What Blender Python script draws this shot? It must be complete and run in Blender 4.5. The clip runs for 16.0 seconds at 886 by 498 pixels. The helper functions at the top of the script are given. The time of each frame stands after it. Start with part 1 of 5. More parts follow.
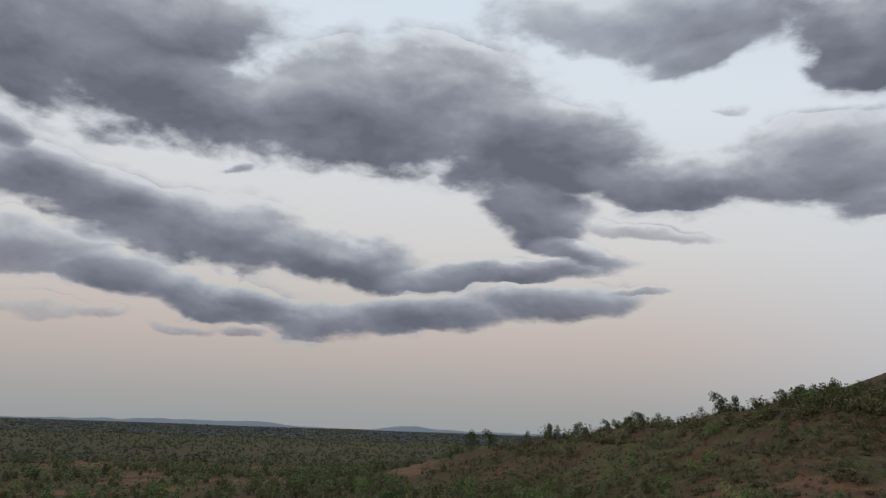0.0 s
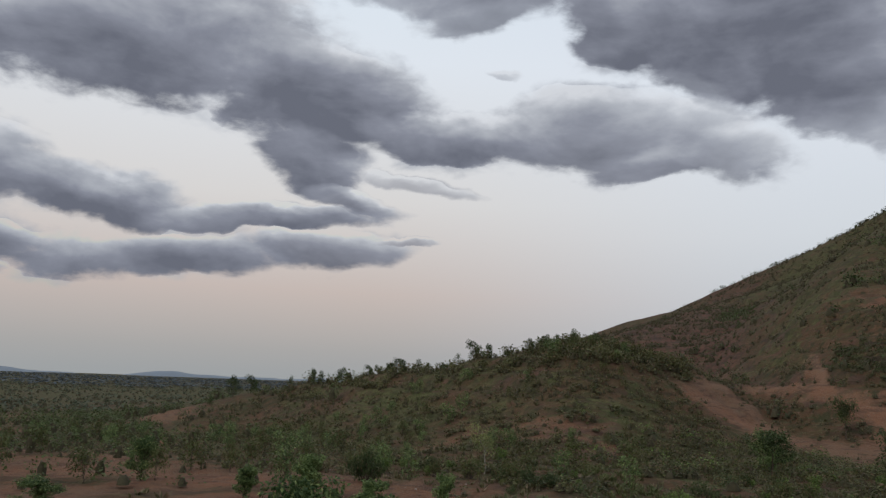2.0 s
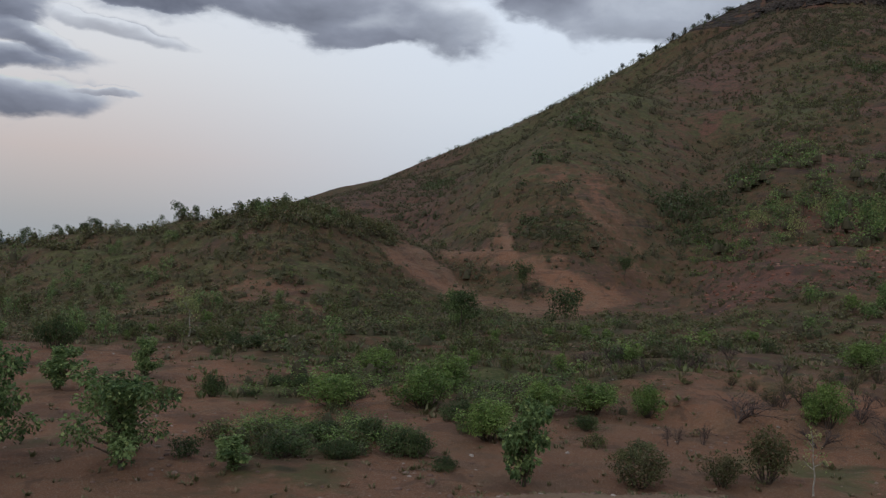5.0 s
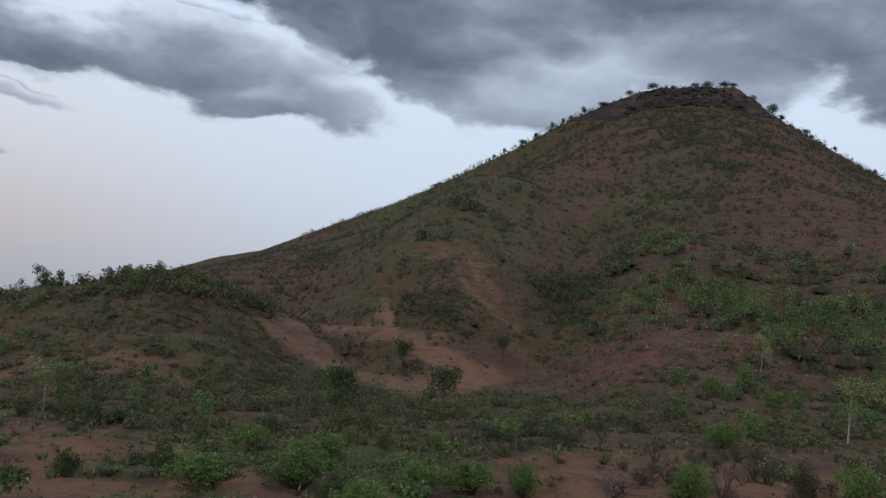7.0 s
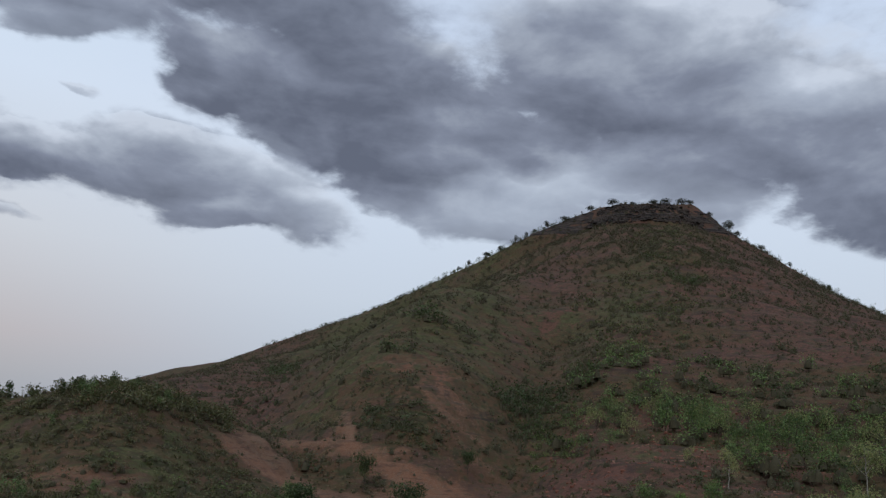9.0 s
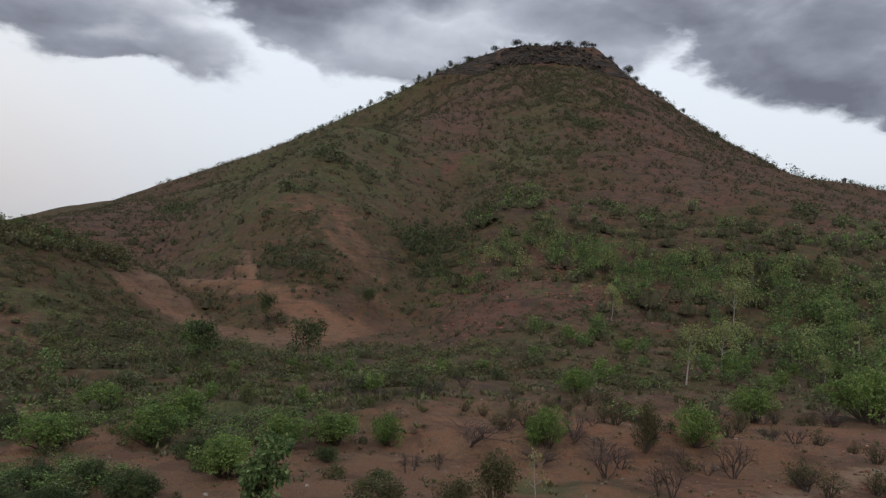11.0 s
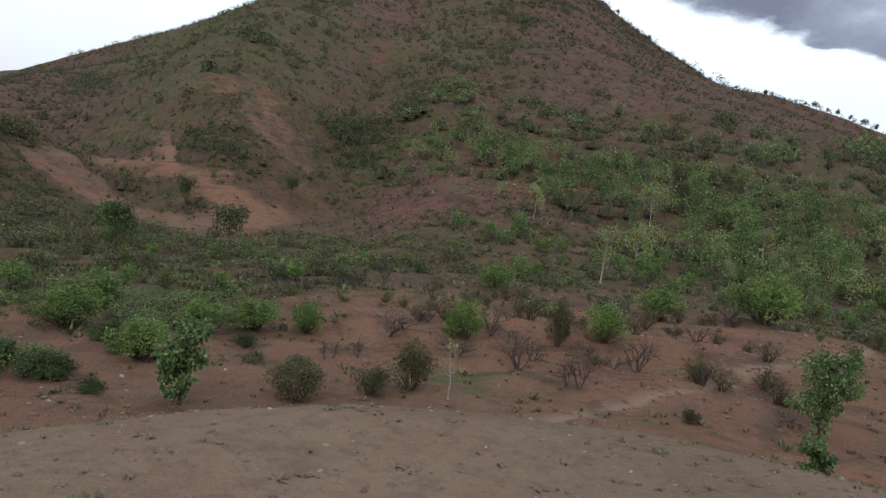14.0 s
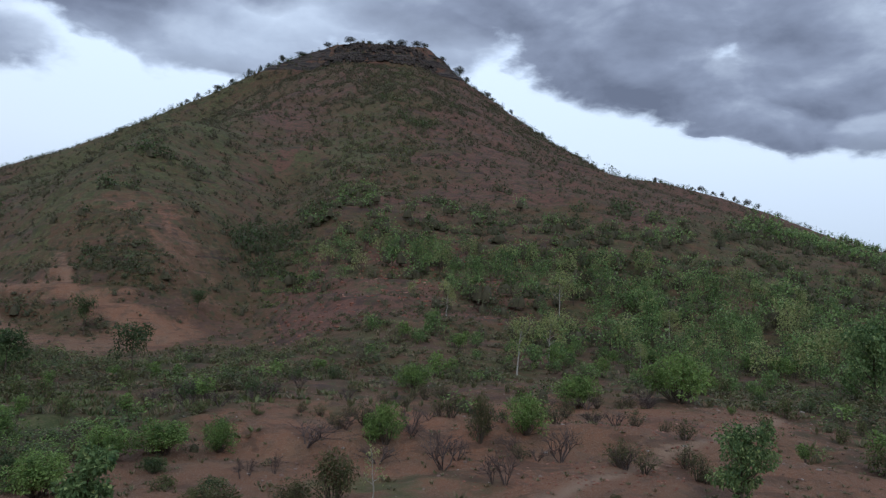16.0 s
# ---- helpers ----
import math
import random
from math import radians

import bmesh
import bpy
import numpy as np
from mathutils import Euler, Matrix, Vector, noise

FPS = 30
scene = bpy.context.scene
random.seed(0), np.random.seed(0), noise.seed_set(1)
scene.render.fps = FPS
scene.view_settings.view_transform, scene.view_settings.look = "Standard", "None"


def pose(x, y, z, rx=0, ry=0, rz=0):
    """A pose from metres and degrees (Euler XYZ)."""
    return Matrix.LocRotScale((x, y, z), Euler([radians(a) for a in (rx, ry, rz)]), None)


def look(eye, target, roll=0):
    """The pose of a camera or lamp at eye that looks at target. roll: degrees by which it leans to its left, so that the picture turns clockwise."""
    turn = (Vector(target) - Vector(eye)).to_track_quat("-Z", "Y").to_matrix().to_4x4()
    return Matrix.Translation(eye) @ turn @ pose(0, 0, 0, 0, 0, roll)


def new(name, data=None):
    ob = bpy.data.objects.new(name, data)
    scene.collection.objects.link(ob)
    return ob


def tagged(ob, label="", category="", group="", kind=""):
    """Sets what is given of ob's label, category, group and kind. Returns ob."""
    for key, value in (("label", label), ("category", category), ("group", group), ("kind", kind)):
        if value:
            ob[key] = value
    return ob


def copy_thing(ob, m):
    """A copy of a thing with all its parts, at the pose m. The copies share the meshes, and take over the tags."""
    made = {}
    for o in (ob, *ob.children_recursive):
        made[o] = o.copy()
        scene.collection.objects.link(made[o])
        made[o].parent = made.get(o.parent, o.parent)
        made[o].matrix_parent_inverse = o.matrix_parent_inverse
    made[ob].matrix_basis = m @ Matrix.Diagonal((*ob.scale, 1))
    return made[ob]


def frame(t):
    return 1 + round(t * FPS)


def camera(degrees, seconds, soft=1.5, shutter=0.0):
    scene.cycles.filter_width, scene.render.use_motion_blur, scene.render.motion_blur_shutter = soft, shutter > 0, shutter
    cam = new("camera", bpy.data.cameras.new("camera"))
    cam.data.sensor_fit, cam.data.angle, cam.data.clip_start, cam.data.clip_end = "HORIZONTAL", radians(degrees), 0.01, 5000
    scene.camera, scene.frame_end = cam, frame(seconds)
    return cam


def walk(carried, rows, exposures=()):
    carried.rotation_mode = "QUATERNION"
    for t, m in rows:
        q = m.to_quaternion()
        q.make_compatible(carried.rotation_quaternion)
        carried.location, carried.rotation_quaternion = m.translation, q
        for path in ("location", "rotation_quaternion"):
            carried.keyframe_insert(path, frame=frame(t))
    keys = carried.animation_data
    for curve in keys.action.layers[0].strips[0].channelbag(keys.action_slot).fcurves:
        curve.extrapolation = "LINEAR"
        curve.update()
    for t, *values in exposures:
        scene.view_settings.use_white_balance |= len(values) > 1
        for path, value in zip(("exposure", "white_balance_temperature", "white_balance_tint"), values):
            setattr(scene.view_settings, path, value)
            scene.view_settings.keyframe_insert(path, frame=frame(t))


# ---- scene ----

# ---------------------------------------------------------------- camera
cam = camera(58.2, 16.0, soft=1.3)
TURNS = [
    (0.0, 102.66, -2.04, -0.46), (0.5, 101.20, -1.97, -4.47), (1.0, 99.98, -2.06, -8.87), (1.5, 99.51, -2.08, -12.92),
    (2.0, 99.46, -2.10, -17.03), (2.5, 99.72, -2.15, -21.53), (3.0, 100.02, -2.29, -26.11), (3.5, 98.83, -2.29, -30.15),
    (4.0, 94.65, -2.25, -33.12), (4.2, 92.58, -2.12, -34.03), (4.7, 90.10, -2.35, -36.30), (5.4, 92.00, -3.00, -39.40),
    (6.3, 95.11, -3.70, -42.78), (6.5, 95.38, -3.76, -43.33), (7.0, 96.48, -3.93, -46.16), (7.5, 99.96, -3.89, -46.97),
    (8.0, 104.28, -4.02, -46.90), (8.5, 106.20, -4.09, -47.53), (9.0, 104.67, -3.90, -48.74), (9.5, 100.35, -3.70, -50.35),
    (10.0, 97.06, -3.72, -52.13), (12.3, 90.94, -3.27, -58.65), (12.5, 90.15, -3.12, -58.30), (13.0, 88.32, -3.62, -57.00),
    (13.5, 87.31, -5.41, -59.20), (14.0, 86.47, -5.94, -61.22), (14.5, 87.69, -5.17, -61.51), (15.0, 90.82, -3.79, -63.79),
    (15.5, 92.77, -2.99, -65.67), (16.0, 94.09, -1.96, -67.56)]
walk(cam, [(t, pose(0, 0, 0, rx, ry, rz)) for t, rx, ry, rz in TURNS],
     exposures=[(0.0, 0.25, 6450, 7), (3.5, 0.36, 6450, 8), (6.5, 0.36, 5800, 7), (7.5, 0.36, 5800, 7), (8.5, 0.20, 5800, 7), (9.5, 0.32, 6130, 7), (10.2, 0.47, 6400, 8),
                (12.3, 0.66, 6330, 8), (13.0, 0.76, 6260, 8.5), (13.5, 0.76, 6030, 7), (14.0, 1.03, 5980, 6.5), (14.5, 1.06, 5740, 6), (15.0, 0.80, 5430, 6), (15.5, 0.70, 5430, 6), (16.0, 0.64, 5500, 6)])

# ---------------------------------------------------------------- node helpers


class Nodes:
    """Short calls for building a node tree."""

    def __init__(self, tree):
        self.tree = tree
        tree.nodes.clear()

    def add(self, kind, **given):
        node = self.tree.nodes.new(kind)
        for key, value in given.items():
            if key == "inputs":
                for name, v in value.items():
                    self.put(node.inputs[name], v)
            else:
                setattr(node, key, value)
        return node

    def put(self, socket, v):
        if isinstance(v, bpy.types.NodeSocket):
            self.tree.links.new(v, socket)
        else:
            socket.default_value = v

    def math(self, op, a, b=0.0, c=0.0, clamp=False):
        n = self.add("ShaderNodeMath", operation=op, use_clamp=clamp)
        for i, v in enumerate((a, b, c)):
            self.put(n.inputs[i], v)
        return n.outputs[0]

    def vec(self, op, a, b=(0, 0, 0)):
        n = self.add("ShaderNodeVectorMath", operation=op)
        self.put(n.inputs[0], a)
        self.put(n.inputs[1], b)
        return n.outputs["Value"] if op in ("LENGTH", "DOT_PRODUCT") else n.outputs["Vector"]

    def noise(self, vector, scale, detail=4.0, rough=0.55, distortion=0.0):
        n = self.add("ShaderNodeTexNoise")
        for name, v in (("Vector", vector), ("Scale", scale), ("Detail", detail), ("Roughness", rough), ("Distortion", distortion)):
            self.put(n.inputs[name], v)
        return n

    def ramp(self, value, stops):
        n = self.add("ShaderNodeValToRGB")
        e = n.color_ramp.elements
        while len(e) < len(stops):
            e.new(0.5)
        for el, (p, col) in zip(e, stops):
            el.position, el.color = p, (*col, 1) if len(col) == 3 else col
        self.put(n.inputs[0], value)
        return n.outputs[0]

    def mix(self, fac, a, b, blend="MIX"):
        n = self.add("ShaderNodeMix", data_type="RGBA", blend_type=blend)
        self.put(n.inputs[0], fac)
        for i, v in ((6, a), (7, b)):
            self.put(n.inputs[i], (*v, 1) if isinstance(v, tuple) and len(v) == 3 else v)
        return n.outputs[2]

    def span(self, value, a, b, lo=0.0, hi=1.0, kind="SMOOTHSTEP"):
        n = self.add("ShaderNodeMapRange", interpolation_type=kind)
        for i, v in enumerate((value, a, b, lo, hi)):
            self.put(n.inputs[i], v)
        return n.outputs[0]


# ---------------------------------------------------------------- sky and light
# cloud banks: bearing and height in degrees, half length, half depth, lean, weight
CLOUDS_WEST = [
    (-25.7, 25.1, 11.6, 4.26, 11, 0.9), (-19.5, 21.4, 9.2, 3.03, 0, 1), (-5.3, 22.3, 13.0, 3.97, 3, 0.95), (-0.8, 23.5, 6.5, 3.43, -10, 0.8), (6.4, 19.8, 8.7, 3.38, -7, 1.05),
    (6.2, 15.7, 4.6, 2.25, -16, 1.05), (9.9, 12.5, 3.4, 0.77, -17, 0.8), (16.0, 17.1, 6.2, 1.64, -2, 0.95), (21.8, 17.2, 4.7, 1.43, -4, 0.85), (14.6, 13.9, 4.4, 0.54, -9, 0.45),
    (21.1, 21.8, 1.5, 0.3, -6, 0.45), (-15.2, 17.5, 1.2, 0.41, 20, 0.7)]
CLOUDS_MIDDLE = [
    (-28.9, 15.4, 5.1, 1.97, 1, 0.85), (-23.3, 13.9, 5.4, 2.14, -10, 0.9), (-16.3, 12.8, 7.2, 2.42, 1, 0.95), (-7.2, 11.8, 5.9, 1.68, -7, 0.95), (4.2, 11.0, 8.2, 0.8, 2, 0.9),
    (-30.7, 17.8, 2.1, 0.99, 1, 0.8), (-27.7, 10.5, 5.3, 1.73, 5, 0.75), (-22.2, 9.3, 5.1, 1.28, -3, 0.85), (-15.3, 8.4, 5.7, 1.28, -5, 0.85), (-3.7, 7.9, 9.7, 1.52, 3, 0.9),
    (7.7, 8.7, 5.8, 1.24, 2, 0.8), (13.7, 9.6, 2.5, 0.23, -1, 0.6)]
CLOUDS_LOW = [
    (-27.5, 6.7, 2.8, 0.65, 1, 0.4), (-23.4, 6.6, 1.8, 0.4, 3, 0.45), (-17.4, 6.2, 2.3, 0.38, 1, 0.5), (-13.4, 6.3, 1.8, 0.39, -2, 0.55), (10.6, 28.2, 7.6, 1.93, -9, 0.6),
    (18.4, 28.1, 6.4, 2.75, -4, 0.8), (28.6, 25.4, 5.5, 2.27, -26, 0.8), (27.7, 17.8, 7.0, 2.35, -7, 0.8), (35.7, 16.5, 5.6, 1.81, -10, 0.75), (32.4, 25.0, 7.4, 2.53, -12, 0.85),
    (36.2, 21.4, 5.1, 1.96, -17, 0.75), (43.5, 21.8, 8.9, 3.65, -13, 1.15), (44.4, 17.9, 5.5, 1.76, -11, 0.8)]
CLOUDS_OVER = [
    (51.6, 19.3, 7.5, 2.5, -11, 0.6), (34.1, 31.5, 12.9, 4.17, 0, 1.1), (40.0, 25.7, 13.9, 4.17, -2, 1.1), (50.5, 22.4, 9.9, 2.09, 0, 1.05), (53.6, 21.1, 3.0, 1.04, -7, 1.1),
    (19.0, 27.8, 6.7, 2.19, 10, 0.75), (19.0, 25.9, 4.3, 1.07, 10, 0.65), (49.9, 17.1, 5.0, 1.45, -7, 0.65), (44.4, 19.8, 3.8, 1.59, -12, 0.75), (57.9, 25.6, 10.6, 3.3, -8, 0.9),
    (59.1, 31.1, 6.8, 3.03, -17, 0.8), (69.0, 22.4, 8.4, 2.76, -13, 0.95)]
CLOUDS_NORTH = [
    (75.6, 18.1, 6.2, 2.84, -25, 1.05), (74.1, 24.7, 5.9, 1.73, -16, 0.5), (65.1, 20.6, 8.0, 2.11, -6, 0.9), (54.7, 36.3, 16.0, 2.9, 1, 0.8), (26.2, 17.7, 6.2, 1.99, 6, 0.75),
    (33.5, 18.3, 5.9, 1.82, -5, 0.6), (32.5, 15.5, 6.9, 1.11, 1, 0.8), (64.4, 25.8, 17.6, 5.65, -12, 0.8), (21.3, 30.4, 8.9, 2.42, 14, 0.6), (48.4, 21.0, 9.1, 2.39, -3, 0.5)]
CLOUDS_EAST = [
    (79.4, 19.8, 11.2, 3.55, -6, 0.9), (81.1, 16.0, 8.6, 2.35, -7, 1.05), (89.5, 12.8, 5.8, 1.53, -12, 0.95), (93.3, 17.3, 9.1, 3.8, -15, 0.9), (96.4, 11.8, 3.6, 1.27, 4, 0.7),
    (48.7, 17.8, 7.2, 2.02, 1, 0.35), (58.8, 20.4, 8.7, 2.25, 0, 0.5), (37.5, 16.2, 3.4, 1.64, 1, 0.5), (67.1, 19.0, 5.6, 2.28, -7, 0.6), (92.6, 15.1, 8.5, 2.2, -11, 0.85),
    (86.3, 22.1, 16.3, 3.2, -6, 0.8)]


def build_sky():
    world = bpy.data.worlds.new("evening_sky")
    scene.world = world
    world.use_nodes = True
    k = Nodes(world.node_tree)
    way = k.add("ShaderNodeTexCoord").outputs["Generated"]
    xyz = k.add("ShaderNodeSeparateXYZ", inputs={0: way})
    x, y, z = xyz.outputs
    height = k.math("MULTIPLY", k.math("ARCSINE", z), 57.2958)
    bearing = k.math("MULTIPLY", k.math("ARCTAN2", x, y), 57.2958)
    stretched = k.vec("MULTIPLY", way, (1, 1, 2.0))
    billow = k.noise(stretched, 8.0, 8, 0.53, 0.2)
    above = k.noise(k.vec("ADD", stretched, (0, 0, 0.05)), 8.0, 5, 0.53, 0.2)
    curl = k.noise(stretched, 6.0, 4, 0.55)
    ragged = k.noise(stretched, 34.0, 6, 0.6, 0.3)
    # bearings and heights, pushed about a little so that the banks have ragged outlines
    flat = k.add("ShaderNodeCombineXYZ", inputs={0: bearing, 1: height}).outputs[0]
    push = k.vec("MULTIPLY", k.vec("SUBTRACT", curl.outputs["Color"], (.5, .5, .5)), (6.0, 2.6, 0))
    push2 = k.vec("MULTIPLY", k.vec("SUBTRACT", billow.outputs["Color"], (.5, .5, .5)), (3.6, 2.4, 0))
    flat = k.vec("ADD", k.vec("ADD", flat, push), push2)
    top, weight, lift, gloom = None, None, None, None
    for az, el, w, h, lean, dark in CLOUDS_WEST + CLOUDS_MIDDLE + CLOUDS_LOW + CLOUDS_OVER + CLOUDS_NORTH + CLOUDS_EAST:
        m = k.add("ShaderNodeMapping", vector_type="TEXTURE")
        m.inputs["Location"].default_value = (az, el, 0)
        m.inputs["Rotation"].default_value = (0, 0, radians(lean))
        m.inputs["Scale"].default_value = (w * 1.10, h * 1.25, 1)
        k.put(m.inputs["Vector"], flat)
        q = k.math("MULTIPLY", k.math("SUBTRACT", 1.0, k.vec("LENGTH", m.outputs[0])), 0.55 + 0.5 * dark)
        qp = k.math("MAXIMUM", q, 0.0)
        up = k.math("MULTIPLY", k.vec("DOT_PRODUCT", m.outputs[0], (0, 1, 0)), qp)
        top = q if top is None else k.math("SMOOTH_MAX", top, q, 0.12)
        weight = qp if weight is None else k.math("ADD", weight, qp)
        lift = up if lift is None else k.math("ADD", lift, up)
        grey = k.math("MULTIPLY", qp, dark - 0.7)
        gloom = grey if gloom is None else k.math("ADD", gloom, grey)
    side = k.math("DIVIDE", lift, k.math("ADD", weight, 0.02))
    gloom = k.math("DIVIDE", gloom, k.math("ADD", weight, 0.05))
    # above and behind the view the same broken deck goes on
    deck = k.noise(k.vec("MULTIPLY", way, (1, 1, 1.6)), 2.2, 5, 0.55)
    high = k.span(height, 27, 36)
    back = k.span(k.math("ABSOLUTE", k.math("SUBTRACT", bearing, 33)), 72, 90)
    beyond = k.math("MAXIMUM", high, back)
    other = k.math("MULTIPLY", k.math("SUBTRACT", deck.outputs["Fac"], 0.42), 3.0)
    body = k.math("ADD", k.math("ADD", top, 0.04), k.math("MULTIPLY", k.math("SUBTRACT", billow.outputs["Fac"], 0.5), 1.15))
    body = k.math("ADD", body, k.math("MULTIPLY", k.math("SUBTRACT", ragged.outputs["Fac"], 0.5), 0.42))
    body = k.add("ShaderNodeMix", data_type="FLOAT", inputs={0: beyond, 2: body, 3: other}).outputs[0]
    cover = k.span(body, -0.06, 0.34)
    thick = k.span(body, 0.05, 0.95)
    # clear sky behind: the sky model under a thin veil, rosy low in the west, white in the east
    clear = k.add("ShaderNodeTexSky", sky_type="NISHITA", sun_disc=False, sun_elevation=radians(9),
                  sun_rotation=radians(-100), air_density=1.5, dust_density=3.0)
    clear_bright = k.mix(1.0, clear.outputs[0], (0.10, 0.10, 0.10), "MULTIPLY")
    up01 = k.math("DIVIDE", height, 30.0, clamp=True)
    west = k.ramp(up01, [(0.0, (.295, .305, .315)), (0.06, (.335, .325, .325)), (0.2, (.470, .398, .380)), (0.42, (.58, .555, .555)), (0.75, (.63, .66, .72)), (1, (.60, .66, .74))])
    east = k.ramp(up01, [(0.0, (.36, .40, .47)), (0.15, (.44, .465, .52)), (0.35, (.54, .56, .61)), (0.7, (.62, .65, .72)), (1, (.55, .59, .68))])
    turn = k.span(bearing, 9, 46)
    veil = k.mix(turn, west, east)
    clear = k.mix(0.93, clear_bright, veil)
    relief = k.math("SUBTRACT", billow.outputs["Fac"], above.outputs["Fac"])
    lit = k.math("ADD", k.math("MULTIPLY", side, 0.60), k.math("MULTIPLY", k.math("SUBTRACT", deck.outputs["Fac"], .5), 0.6))
    lit = k.math("ADD", lit, k.math("ADD", k.math("MULTIPLY", relief, 1.3), k.math("MULTIPLY", k.math("SUBTRACT", 0.5, billow.outputs["Fac"]), 0.5)))
    shade = k.math("SUBTRACT", k.math("SUBTRACT", k.math("ADD", 0.70, lit), k.math("MULTIPLY", gloom, 0.8)), k.math("MULTIPLY", thick, 0.30), clamp=True)
    cloud = k.ramp(shade, [(0.0, (.112, .119, .152)), (0.4, (.200, .210, .256)), (0.75, (.345, .358, .400)), (1.0, (.52, .53, .57))])
    cloud = k.mix(1.0, cloud, clear, "DARKEN")
    dense = k.add("ShaderNodeMix", data_type="FLOAT", inputs={0: beyond, 2: k.span(gloom, -0.55, 0.12, 0.22, 1.0, "LINEAR"), 3: 0.9}).outputs[0]
    sky = k.mix(k.math("MULTIPLY", cover, dense), clear, cloud)
    below = k.span(height, -6, -1, kind="LINEAR")
    sky = k.mix(below, (.10, .09, .08), sky)
    glow = k.add("ShaderNodeBackground", inputs={0: sky, 1: 1.0})
    out = k.add("ShaderNodeOutputWorld")
    k.put(out.inputs[0], glow.outputs[0])


build_sky()
sun = new("sun", bpy.data.lights.new("sun", "SUN"))
sun.data.energy, sun.data.angle, sun.data.color = 0.55, radians(25), (1.0, 0.92, 0.84)
sun.matrix_world = look((0, 0, 0), (0.70, 0.35, -0.62))

# ---------------------------------------------------------------- the lie of the land
SUMMIT = (403.0, 211.5)
HILL_FRONT = [(0, 149), (25, 142), (27, 136), (31, 134.5), (34, 127), (60, 117.5), (120, 92), (200, 56), (260, 33), (300, 18), (330, 7), (355, -1), (380, -6), (430, -18), (700, -90)]
HILL_QUARTER = [(0, 149), (25, 143.5), (27, 137.5), (31, 136), (34, 129.5), (60, 116), (100, 88.5), (150, 59.5), (200, 41.5), (250, 22), (300, 7.5), (350, -3), (380, -7), (430, -16), (700, -90)]
HILL_LEFT = [(0, 150), (24, 149), (33, 145), (52, 137), (65, 131), (98, 113), (132, 96), (166, 80), (195, 69.5), (221, 59.5), (246, 49), (277, 43.6), (300, 36.5), (340, 26), (440, -4), (520, -16), (800, -90)]
HILL_RIGHT = [(0, 150), (28, 150), (37, 141.5), (48, 132), (65, 121), (92, 102), (114, 87), (132, 79), (166, 77), (200, 70), (229, 62), (257, 52), (285, 44), (307, 39.5), (420, 10), (520, -12), (800, -90)]
KNOLL = [(-14, 165, -13), (2.3, 150, -4.2), (9, 135, -.9), (14.5, 125, 1.1), (18.6, 118, 2.7), (24, 112, 4.8), (26.6, 110, 5.7), (29.5, 112, 5.2), (33, 118, 3.6), (46, 130, -6)]


def smooth(a, b, x):
    t = np.clip((x - a) / (b - a), 0, 1)
    return t * t * (3 - 2 * t)


def perlin(x, y, seed=0):
    """Gradient noise, about -1 to 1."""
    xi, yi = np.floor(x).astype(np.int64), np.floor(y).astype(np.int64)
    xf, yf = x - xi, y - yi

    def corner(dx, dy):
        n = (xi + dx) * 374761393 + (yi + dy) * 668265263 + seed * 974711
        n = (n ^ (n >> 13)) * 1274126177 & 0x7FFFFFFF
        a = ((n ^ (n >> 16)) & 0xFFFF) * (2 * np.pi / 65536)
        return np.cos(a) * (xf - dx) + np.sin(a) * (yf - dy)

    u, v = xf ** 3 * (xf * (xf * 6 - 15) + 10), yf ** 3 * (yf * (yf * 6 - 15) + 10)
    low = corner(0, 0) * (1 - u) + corner(1, 0) * u
    return 1.5 * (low * (1 - v) + (corner(0, 1) * (1 - u) + corner(1, 1) * u) * v)


def polar(az, d):
    return d * math.sin(radians(az)), d * math.cos(radians(az))


def along(x, y, points):
    """Distance to a line through points given as (bearing, distance)."""
    best = np.full(np.shape(x), 1e9)
    for p, q in zip(points, points[1:]):
        (ax, ay), (bx, by) = polar(*p), polar(*q)
        l2 = (bx - ax) ** 2 + (by - ay) ** 2
        t = np.clip(((x - ax) * (bx - ax) + (y - ay) * (by - ay)) / l2, 0, 1)
        best = np.minimum(best, np.hypot(x - ax - t * (bx - ax), y - ay - t * (by - ay)))
    return best


def inside(x, y, points, soft):
    """1 inside an outline of (bearing, distance), 0 outside, with a soft edge that wide."""
    odd = np.zeros(np.shape(x), bool)
    for p, q in zip(points, points[1:] + points[:1]):
        (ax, ay), (bx, by) = polar(*p), polar(*q)
        odd ^= ((ay > y) != (by > y)) & (x < (bx - ax) * (y - ay) / (by - ay + 1e-12) + ax)
    d = along(x, y, points + points[:1])
    return smooth(-soft, soft, np.where(odd, d, -d))


def softmax(a, b, k):
    return 0.5 * (a + b + np.sqrt((a - b) ** 2 + k * k)) - 0.25 * k * np.exp(-((a - b) / k) ** 2)


